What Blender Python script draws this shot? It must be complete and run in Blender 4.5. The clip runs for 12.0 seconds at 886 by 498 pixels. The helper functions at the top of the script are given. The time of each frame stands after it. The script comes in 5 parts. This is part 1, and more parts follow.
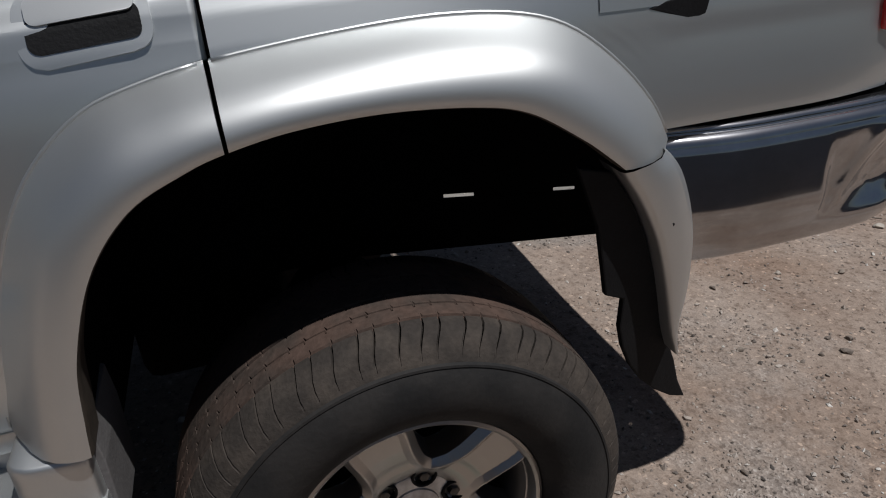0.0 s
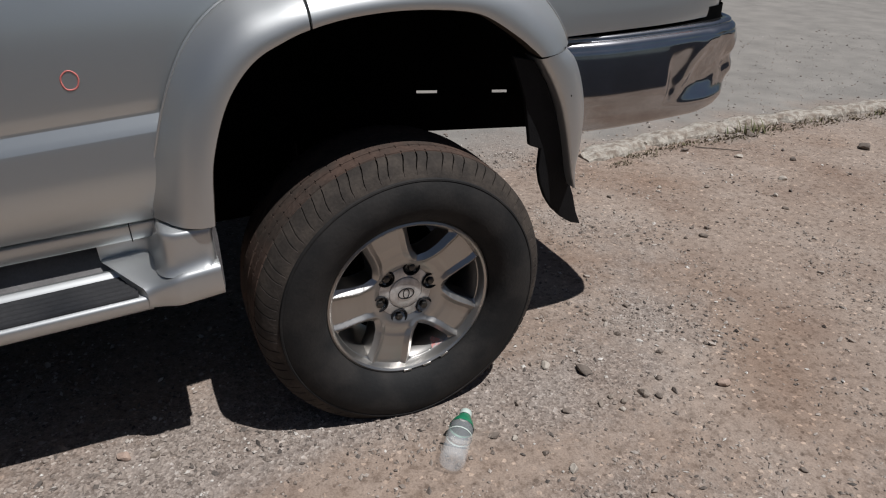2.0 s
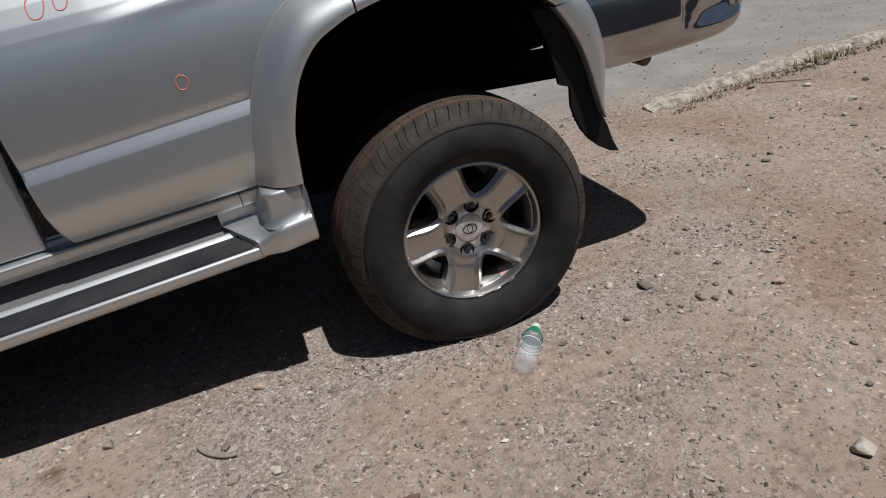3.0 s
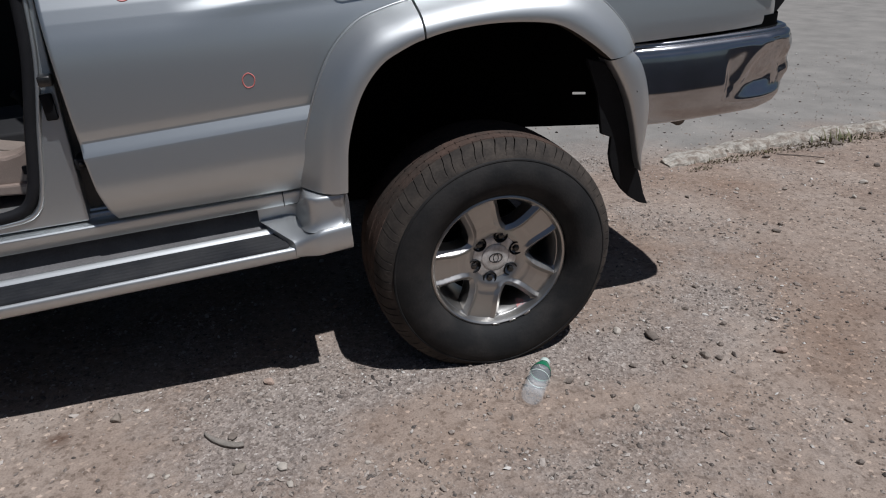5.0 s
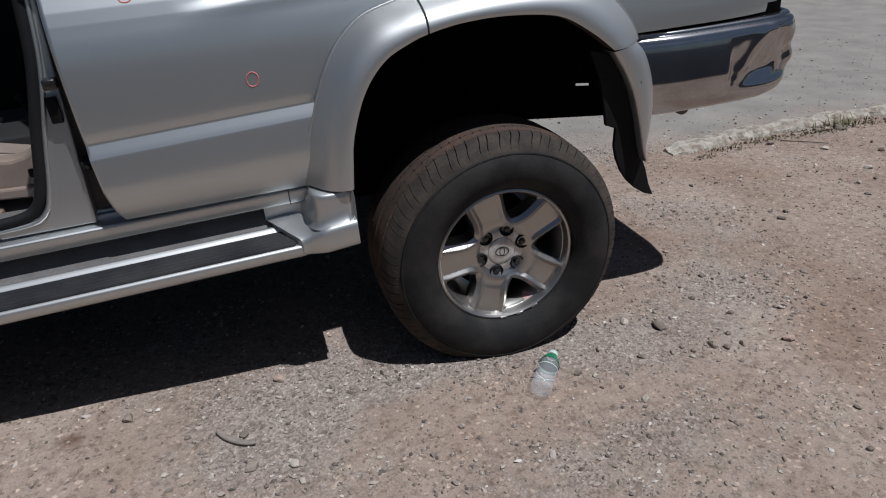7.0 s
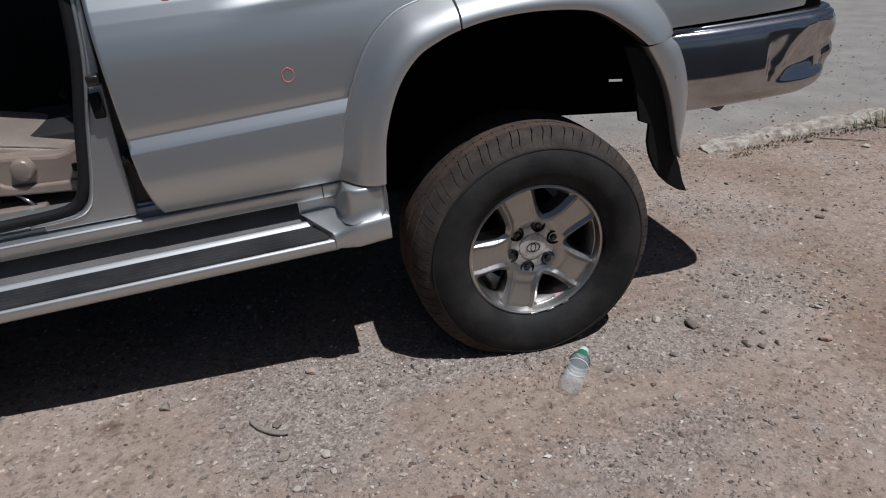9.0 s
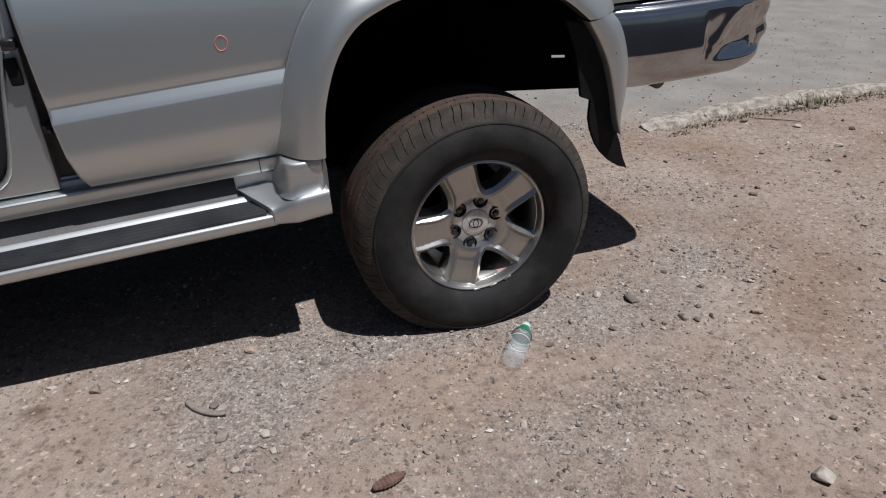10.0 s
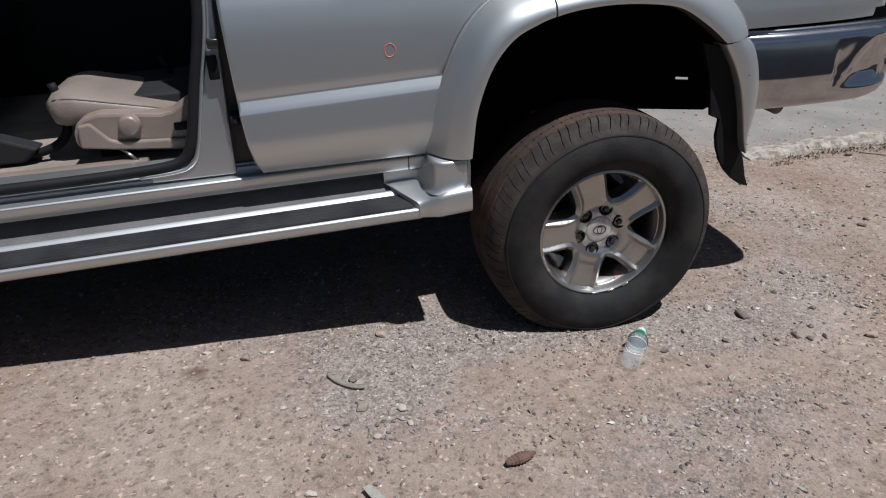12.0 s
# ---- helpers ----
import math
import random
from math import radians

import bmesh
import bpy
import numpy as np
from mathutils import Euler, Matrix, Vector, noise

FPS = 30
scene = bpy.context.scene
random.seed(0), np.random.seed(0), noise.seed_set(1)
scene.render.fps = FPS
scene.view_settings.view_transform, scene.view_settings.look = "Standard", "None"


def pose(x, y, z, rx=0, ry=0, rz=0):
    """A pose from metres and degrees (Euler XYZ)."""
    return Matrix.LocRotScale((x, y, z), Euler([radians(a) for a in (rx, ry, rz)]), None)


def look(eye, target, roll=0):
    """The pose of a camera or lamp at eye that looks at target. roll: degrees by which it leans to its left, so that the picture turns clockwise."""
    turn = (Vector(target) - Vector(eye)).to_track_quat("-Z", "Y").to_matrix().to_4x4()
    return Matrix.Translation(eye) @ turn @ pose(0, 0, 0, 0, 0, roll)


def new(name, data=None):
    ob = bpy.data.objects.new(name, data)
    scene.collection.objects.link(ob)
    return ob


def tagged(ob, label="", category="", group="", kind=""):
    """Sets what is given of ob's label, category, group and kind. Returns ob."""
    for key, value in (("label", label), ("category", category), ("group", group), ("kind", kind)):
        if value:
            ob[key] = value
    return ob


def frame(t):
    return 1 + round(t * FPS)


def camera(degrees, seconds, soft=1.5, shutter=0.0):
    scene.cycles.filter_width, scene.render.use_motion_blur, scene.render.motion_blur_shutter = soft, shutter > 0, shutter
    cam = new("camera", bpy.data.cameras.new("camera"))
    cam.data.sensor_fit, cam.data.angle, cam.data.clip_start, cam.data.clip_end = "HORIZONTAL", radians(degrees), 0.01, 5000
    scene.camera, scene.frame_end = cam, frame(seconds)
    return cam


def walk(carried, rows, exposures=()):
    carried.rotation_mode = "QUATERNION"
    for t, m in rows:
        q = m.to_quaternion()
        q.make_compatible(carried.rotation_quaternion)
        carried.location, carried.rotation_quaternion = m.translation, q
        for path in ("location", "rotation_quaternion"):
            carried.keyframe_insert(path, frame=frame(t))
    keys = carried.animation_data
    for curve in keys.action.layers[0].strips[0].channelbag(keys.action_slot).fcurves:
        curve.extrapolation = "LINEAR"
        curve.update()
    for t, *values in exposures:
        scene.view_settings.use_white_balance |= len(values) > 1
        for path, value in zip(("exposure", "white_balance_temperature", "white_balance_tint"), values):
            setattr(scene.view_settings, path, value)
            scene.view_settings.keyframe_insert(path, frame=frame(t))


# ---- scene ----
cam = camera(65.4, 12.0, soft=1.1)
PATH = [
    (0, (-0.218, -0.796, 1.244), (0.337, 0.916, 0.371), -0.5),
    (0.3, (-0.337, -0.82, 1.226), (0.484, 0.719, 0.247), 9.0),
    (0.5, (-0.327, -0.888, 1.196), (0.49, 0.668, 0.242), 7.4),
    (1, (-0.323, -1.122, 1.224), (0.091, 0.57, 0.242), 1.6),
    (1.5, (-0.401, -1.253, 1.221), (0.053, 0.473, 0.317), 0.3),
    (2, (-0.562, -1.356, 1.255), (0.198, 0.243, 0.324), 2.5),
    (2.5, (-0.604, -1.566, 1.253), (0.148, 0.102, 0.444), 1.0),
    (3, (-0.573, -1.718, 1.222), (-0.101, 0.0, 0.314), -9.3),
    (3.2, (-0.576, -1.748, 1.249), (-0.15, -0.015, 0.345), -9.3),
    (4.8, (-0.709, -1.719, 1.278), (-0.21, 0.027, 0.44), -0.8),
    (5, (-0.7, -1.724, 1.277), (-0.178, 0.0, 0.408), -0.4),
    (5.5, (-0.699, -1.718, 1.27), (-0.198, -0.006, 0.366), -2.2),
    (6, (-0.704, -1.715, 1.284), (-0.183, 0.001, 0.401), -2.2),
    (6.5, (-0.701, -1.726, 1.288), (-0.197, -0.015, 0.384), -2.9),
    (7, (-0.71, -1.719, 1.287), (-0.199, -0.003, 0.396), -1.6),
    (7.2, (-0.725, -1.711, 1.279), (-0.211, 0.005, 0.391), -1.3),
    (8.8, (-0.7, -1.725, 1.299), (-0.302, 0.016, 0.4), -2.9),
    (9, (-0.716, -1.732, 1.28), (-0.29, 0.008, 0.39), -2.4),
    (9.5, (-0.713, -1.73, 1.269), (-0.207, -0.043, 0.322), -1.2),
    (10, (-0.699, -1.722, 1.262), (-0.135, -0.053, 0.315), -0.3),
    (10.5, (-0.715, -1.748, 1.266), (-0.229, -0.061, 0.309), -2.6),
    (11, (-0.811, -1.739, 1.271), (-0.252, -0.106, 0.261), 0.4),
    (11.5, (-0.96, -1.725, 1.253), (-0.333, -0.118, 0.241), 5.9),
    (12, (-0.948, -1.821, 1.256), (-0.541, -0.074, 0.371), 0.9),
]
EXPOSURES = [(0.0, -0.48), (0.4, 0.22), (1.0, 0.06), (1.5, 0.38), (2.0, -0.2), (2.5, -0.45), (3.0, -0.12), (5.0, -0.29), (6.0, -0.22), (7.0, -0.27), (9.0, -0.26), (9.5, -0.23), (10.0, -0.10), (10.5, -0.17), (11.0, -0.05), (11.5, 0.13), (12.0, 0.0)]
walk(cam, [(t, look(eye, target, roll)) for t, eye, target, roll in PATH], [(t, stops, 6200 if t < 4 else 6060 if 9.2 < t < 11.8 else 5930, 10) for t, stops in EXPOSURES])

# ---- light ----
SUN_DIR = Vector((0.25, -0.31, 1.0)).normalized()
world = bpy.data.worlds.new("world")
scene.world = world
world.use_nodes = True
wn = world.node_tree
sky = wn.nodes.new("ShaderNodeTexSky")
sky.sky_type = "NISHITA"
sky.sun_disc = False
sky.sun_elevation = math.asin(SUN_DIR.z)
sky.sun_rotation = math.atan2(SUN_DIR.x, SUN_DIR.y)
wn.links.new(sky.outputs[0], wn.nodes["Background"].inputs[0])
wn.nodes["Background"].inputs[1].default_value = 0.032
sun = new("sun", bpy.data.lights.new("sun", "SUN"))
sun.data.energy = 5.4
sun.data.angle = radians(0.53)
sun.data.color = (1.0, 0.965, 0.92)
sun.matrix_world = look((0, 0, 0), -SUN_DIR)
scene.view_settings.exposure = 0.0


# ---- materials ----
def material(name, color, rough=0.5, metal=0.0, vary=0.15, scale=8.0, fine=60.0, bump=0.0, coat=0.0, color2=None, coat_rough=0.05, mask=(0.42, 0.62), spec=0.5):
    m = bpy.data.materials.new(name)
    m.use_nodes = True
    t = m.node_tree
    b = t.nodes["Principled BSDF"]
    b.inputs["Roughness"].default_value = rough
    b.inputs["Metallic"].default_value = metal
    b.inputs["Specular IOR Level"].default_value = spec
    b.inputs["Coat Weight"].default_value = coat
    b.inputs["Coat Roughness"].default_value = coat_rough
    co = t.nodes.new("ShaderNodeTexCoord")
    big = t.nodes.new("ShaderNodeTexNoise")
    big.inputs["Scale"].default_value = scale
    big.inputs["Detail"].default_value = 5
    small = t.nodes.new("ShaderNodeTexNoise")
    small.inputs["Scale"].default_value = fine
    small.inputs["Detail"].default_value = 4
    t.links.new(co.outputs["Object"], big.inputs["Vector"])
    t.links.new(co.outputs["Object"], small.inputs["Vector"])
    ramp = t.nodes.new("ShaderNodeValToRGB")
    ramp.color_ramp.elements[0].position, ramp.color_ramp.elements[1].position = mask
    c2 = color2 or tuple(c * (1 - vary) for c in color)
    ramp.color_ramp.elements[0].color = (*color, 1)
    ramp.color_ramp.elements[1].color = (*c2, 1)
    t.links.new(big.outputs["Fac"], ramp.inputs["Fac"])
    mul = t.nodes.new("ShaderNodeMix")
    mul.data_type, mul.blend_type = "RGBA", "MULTIPLY"
    mul.inputs["Factor"].default_value = min(1.0, vary * 2)
    gray = t.nodes.new("ShaderNodeValToRGB")
    gray.color_ramp.elements[0].position, gray.color_ramp.elements[1].position = 0.3, 0.7
    gray.color_ramp.elements[0].color = (0.6, 0.6, 0.6, 1)
    t.links.new(small.outputs["Fac"], gray.inputs["Fac"])
    t.links.new(ramp.outputs["Color"], mul.inputs["A"])
    t.links.new(gray.outputs["Color"], mul.inputs["B"])
    t.links.new(mul.outputs["Result"], b.inputs["Base Color"])
    if bump:
        bp = t.nodes.new("ShaderNodeBump")
        bp.inputs["Strength"].default_value = bump
        bp.inputs["Distance"].default_value = 0.004
        t.links.new(small.outputs["Fac"], bp.inputs["Height"])
        t.links.new(bp.outputs["Normal"], b.inputs["Normal"])
    return m


def flaked(m, color, rough, share):
    """Adds the wide lobe of metal flakes under a smoother skin."""
    t = m.node_tree
    wide = t.nodes.new("ShaderNodeBsdfAnisotropic")
    wide.inputs["Color"].default_value = (*color, 1)
    wide.inputs["Roughness"].default_value = rough
    mx = t.nodes.new("ShaderNodeMixShader")
    mx.inputs[0].default_value = share
    t.links.new(t.nodes["Principled BSDF"].outputs[0], mx.inputs[1])
    t.links.new(wide.outputs[0], mx.inputs[2])
    t.links.new(mx.outputs[0], t.nodes["Material Output"].inputs["Surface"])
    return m


PAINT = material("silver_paint", (0.345, 0.375, 0.385), 0.20, 0.95, 0.03, 3, 900, 0, 0.55, coat_rough=0.05)
flaked(PAINT, (0.82, 0.84, 0.84), 0.49, 0.54)
CLAD = material("silver_cladding", (0.48, 0.49, 0.485), 0.34, 0.90, 0.05, 6, 500, 0, 0.15, coat_rough=0.2)
flaked(CLAD, (0.70, 0.71, 0.71), 0.54, 0.50)
CHROME = material("dusty_chrome", (0.40, 0.405, 0.42), 0.12, 1.0, 0.12, 9, 120, color2=(0.33, 0.33, 0.335))
flaked(CHROME, (0.84, 0.83, 0.88), 0.40, 0.07)
ALLOY = material("dirty_alloy", (0.26, 0.25, 0.236), 0.24, 0.9, 0.2, 14, 160, 0.05, color2=(0.23, 0.21, 0.195))
flaked(ALLOY, (0.86, 0.84, 0.81), 0.39, 0.34)
CAPM = material("satin_wheel_cap", (0.74, 0.735, 0.725), 0.40, 0.6, 0.12, 30, 200, color2=(0.46, 0.45, 0.44))
NUT = material("dull_steel_nut", (0.10, 0.095, 0.09), 0.35, 0.9, 0.2, 60, 300)
RUBBER = material("tyre_rubber", (0.013, 0.013, 0.0135), 0.75, 0.0, 0.2, 10, 120, 0.2, color2=(0.027, 0.025, 0.024), spec=0.25)
SHOULDER = material("scuffed_rubber", (0.042, 0.036, 0.032), 0.85, 0.0, 0.3, 14, 140, 0.4, color2=(0.070, 0.058, 0.049), spec=0.15)
TREAD = material("dusty_tread", (0.092, 0.062, 0.050), 0.92, 0.0, 0.35, 12, 90, 0.5, color2=(0.060, 0.047, 0.040), spec=0.1)
BLACK = material("black_plastic", (0.008, 0.008, 0.009), 0.65, 0.0, 0.2, 20, 200, 0.2, spec=0.2)
SEAL = material("rubber_seal", (0.014, 0.014, 0.016), 0.6, 0.0, 0.2, 20, 200, spec=0.25)
# near-black: deep shade of arch and underside is put into the colour
UNDER = material("shade_black_underbody", (0.004, 0.004, 0.004), 0.95, 0.0, 0.3, 8, 60, spec=0.03)
# painted jamb, its shadow put into a dark colour
JAMB = material("shade_dark_jamb", (0.12, 0.112, 0.098), 0.6, 0.0, 0.2, 12, 120, spec=0.3)
LIPM = material("brown_lip", (0.060, 0.048, 0.038), 0.6, 0.0, 0.3, 14, 120, 0.2, spec=0.3)
PAD = material("worn_step_rubber", (0.020, 0.021, 0.024), 0.8, 0.0, 0.25, 6, 150, 0.2, color2=(0.036, 0.036, 0.038), spec=0.12)
MOUNT = material("grey_step_plastic", (0.135, 0.128, 0.127), 0.7, 0.0, 0.2, 10, 150, 0.2, spec=0.3)
BEIGE = material("beige_leather", (0.225, 0.183, 0.155), 0.42, 0.0, 0.15, 10, 220, 0.25)
TRIM = material("beige_plastic", (0.235, 0.182, 0.153), 0.34, 0.0, 0.1, 10, 300, 0.15)
CARPET = material("tan_carpet", (0.27, 0.225, 0.19), 0.95, 0.0, 0.25, 12, 250, 0.5)
# near-black: the cabin's shade is put into this colour
DARKIN = material("dark_shaded_interior", (0.008, 0.0075, 0.0085), 0.8, 0.0, 0.2, 8, 80)
REDMARK = material("red_marker", (0.58, 0.17, 0.15), 0.6, 0.0, 0.1, 40, 300)
RED = material("red_lens", (0.55, 0.012, 0.012), 0.12, 0.0, 0.1, 20, 100, 0, 0.8)
STONE = material("pale_stone", (0.265, 0.22, 0.182), 0.85, 0.0, 0.3, 30, 160, 0.5)
STONE_D = material("dark_stone", (0.185, 0.150, 0.125), 0.85, 0.0, 0.3, 30, 160, 0.5)
RUST = material("rusty_flake", (0.165, 0.095, 0.072), 0.9, 0.0, 0.3, 40, 200, 0.6)
# tone chosen for the dark band that door and bumper reflect
WALLM = material("reflection_slate_blue", (0.085, 0.115, 0.175), 0.9, 0.0, 0.2, 1.2, 40, 0.3)


def glass_material(name, tint, rough=0.02, ior=1.45):
    m = bpy.data.materials.new(name)
    m.use_nodes = True
    b = m.node_tree.nodes["Principled BSDF"]
    b.inputs["Base Color"].default_value = (*tint, 1)
    b.inputs["Roughness"].default_value = rough
    b.inputs["Transmission Weight"].default_value = 1.0
    b.inputs["IOR"].default_value = ior
    return m


GLASS = glass_material("tinted_glass", (0.25, 0.28, 0.27))


def film_material(name, color, cover):
    """Thin clear plastic: mostly see-through with a pale glossy skin."""
    m = bpy.data.materials.new(name)
    m.use_nodes = True
    t = m.node_tree
    b = t.nodes["Principled BSDF"]
    b.inputs["Base Color"].default_value = (*color, 1)
    b.inputs["Roughness"].default_value = 0.12
    clear = t.nodes.new("ShaderNodeBsdfTransparent")
    mx = t.nodes.new("ShaderNodeMixShader")
    mx.inputs[0].default_value = cover
    t.links.new(clear.outputs[0], mx.inputs[1])
    t.links.new(b.outputs[0], mx.inputs[2])
    t.links.new(mx.outputs[0], t.nodes["Material Output"].inputs["Surface"])
    return m


CLEAR = film_material("clear_plastic", (0.85, 0.88, 0.90), 0.10)


# ---- mesh helpers ----
def part(name, bm, mat, parent=None, label="", smooth=True, mw=None):
    me = bpy.data.meshes.new(name)
    bm.to_mesh(me)
    bm.free()
    me.materials.append(mat)
    for p in me.polygons:
        p.use_smooth = smooth
    ob = new(name, me)
    ob.parent = parent
    if mw is not None:
        ob.matrix_local = mw
    if label:
        tagged(ob, label)
    return ob


def sharp(ob, angle=35):
    ob.data.set_sharp_from_angle(angle=radians(angle))
    return ob


def thick(ob, t=0.004, off=1.0, split=True):
    s = ob.modifiers.new("thickness", "SOLIDIFY")
    s.thickness, s.offset = t, off
    if split:
        e = ob.modifiers.new("edges", "EDGE_SPLIT")
        e.split_angle = radians(42)
    return ob


def curve_points(pts, n):
    """n points evenly along a smooth curve through pts."""
    p = [Vector(q).to_3d() if len(q) == 2 else Vector(q) for q in pts]
    out = []
    for i in range(len(p) - 1):
        a, b, c, d = p[max(i - 1, 0)], p[i], p[i + 1], p[min(i + 2, len(p) - 1)]
        for k in range(12):
            u = k / 12
            out.append(0.5 * (2 * b + (c - a) * u + (2 * a - 5 * b + 4 * c - d) * u * u + (3 * b - a - 3 * c + d) * u ** 3))
    out.append(p[-1])
    s = [0.0]
    for a, b in zip(out, out[1:]):
        s.append(s[-1] + (b - a).length)
    res = []
    for k in range(n):
        w = s[-1] * k / (n - 1)
        i = max(0, min(len(s) - 2, int(np.searchsorted(s, w)) - 1))
        f = (w - s[i]) / max(1e-9, s[i + 1] - s[i])
        res.append(out[i].lerp(out[i + 1], min(1, max(0, f))))
    return res


def loft(rows, closed=False, cap=False, bm=None):
    """A skin over rows of points; closed joins each row's ends."""
    bm = bm or bmesh.new()
    vs = [[bm.verts.new(q) for q in r] for r in rows]
    for a, b in zip(vs, vs[1:]):
        n = len(a)
        for i in range(n if closed else n - 1):
            j = (i + 1) % n
            bm.faces.new((a[i], a[j], b[j], b[i]))
    if cap:
        bm.faces.new(vs[0][::-1])
        bm.faces.new(vs[-1])
    bmesh.ops.recalc_face_normals(bm, faces=bm.faces)
    return bm


def box(lo, hi, bevel=0.0, seg=2, bm=None, m=None):
    b = bmesh.new()
    bmesh.ops.create_cube(b, size=1)
    for v in b.verts:
        v.co = Vector([lo[i] + (v.co[i] + 0.5) * (hi[i] - lo[i]) for i in range(3)])
    if bevel:
        bmesh.ops.bevel(b, geom=b.edges[:], offset=bevel, segments=seg, affect="EDGES", profile=0.5)
    if m is not None:
        b.transform(m)
    if bm is None:
        return b
    join(bm, b)
    return bm


def join(bm, other):
    me = bpy.data.meshes.new("tmp")
    other.to_mesh(me)
    other.free()
    bm.from_mesh(me)
    bpy.data.meshes.remove(me)
    return bm


def turned(profile, n=64, axis_y=True, bm=None):
    """A skin of revolution about y from (radius, y) pairs."""
    rows = []
    for r, y in profile:
        rows.append([(r * math.cos(2 * math.pi * k / n), y, r * math.sin(2 * math.pi * k / n)) for k in range(n)])
    return loft(rows, closed=True, bm=bm)


def prism(outline, y0, y1, bevel=0.0):
    """A plate with an (x, z) outline between two depths."""
    bm = bmesh.new()
    vs = [bm.verts.new((x, y0, z)) for x, z in outline]
    f = bm.faces.new(vs)
    r = bmesh.ops.extrude_face_region(bm, geom=[f])
    bmesh.ops.translate(bm, vec=(0, y1 - y0, 0), verts=[v for v in r["geom"] if isinstance(v, bmesh.types.BMVert)])
    bmesh.ops.recalc_face_normals(bm, faces=bm.faces)
    if bevel:
        bmesh.ops.bevel(bm, geom=[e for e in bm.edges], offset=bevel, segments=2, affect="EDGES", profile=0.5)
    return bm


def tube(pts, r, n=8, closed=False):
    bm = bmesh.new()
    rows = []
    m = len(pts)
    for i, p in enumerate(pts):
        a = Vector(pts[(i - 1) % m] if closed else pts[max(i - 1, 0)])
        b = Vector(pts[(i + 1) % m] if closed else pts[min(i + 1, m - 1)])
        d = (b - a).normalized()
        u = d.cross(Vector((0, 1, 0.01))).normalized()
        w = d.cross(u)
        rr = r[i] if isinstance(r, (list, tuple)) else r
        rows.append([Vector(p) + rr * (math.cos(2 * math.pi * k / n) * u + math.sin(2 * math.pi * k / n) * w) for k in range(n)])
    if closed:
        rows.append(rows[0])
    loft(rows, closed=True, cap=not closed, bm=bm)
    if closed:
        bmesh.ops.remove_doubles(bm, verts=bm.verts, dist=1e-6)
    return bm


# ---- ground ----
def spaced(lo, hi, near_lo, near_hi, step):
    mid = list(np.arange(near_lo, near_hi + 1e-6, step))
    out, s, v = [], step, near_hi
    while v < hi:
        s *= 1.35
        v += s
        out.append(min(v, hi))
    pre, s, v = [], step, near_lo
    while v > lo:
        s *= 1.35
        v -= s
        pre.append(max(v, lo))
    return pre[::-1] + mid + out


def ground_z(x, y):
    d = max(0.0, 1 - math.hypot(x, y - 0.12) / 0.5)
    far = min(1.0, max(0.0, (math.hypot(x, y) - 0.3) / 0.5))
    z = 0.010 * noise.noise((x * 1.7, y * 1.7, 3.1)) + 0.004 * noise.noise((x * 7, y * 7, 1.0)) + 0.0018 * noise.noise((x * 25, y * 25, 5.0))
    edge = max(max(-1.9 - x, x - 2.7, 0), max(-1.0 - y, y - 1.8, 0))
    return z * (1 - 0.8 * d) * (0.4 + 0.6 * far) * max(0.0, 1 - edge / 0.6)


def gravelly(x, y):
    """Share of loose grey gravel against bare tan dirt."""
    d = 0.05 + 0.75 * max(0.0, noise.noise((x * 1.3, y * 1.3, 7.0)))
    for cx, cy, rx_, ry_, k in ((-0.45, 0.04, 0.50, 0.14, 0.95), (-0.74, -0.22, 0.36, 0.22, 0.6), (0.42, -0.12, 0.42, 0.17, 0.7), (0.95, 0.15, 0.30, 0.26, 0.45), (0.15, -0.50, 0.5, 0.18, 0.45), (-0.3, -0.85, 0.8, 0.22, 0.35)):
        d += k * math.exp(-((x - cx) / rx_) ** 2 - ((y - cy) / ry_) ** 2)
    for cx, cy, rx_, ry_, k in ((-0.25, -0.25, 0.24, 0.13, 0.9), (-1.42, -0.28, 0.34, 0.26, 0.85), (0.28, -0.32, 0.16, 0.08, 0.6), (1.0, -0.35, 0.4, 0.25, 0.6), (1.7, 0.2, 0.5, 0.3, 0.5), (-0.55, -0.5, 0.3, 0.12, 0.4)):
        d *= 1 - k * math.exp(-((x - cx) / rx_) ** 2 - ((y - cy) / ry_) ** 2)
    return min(1.0, d)


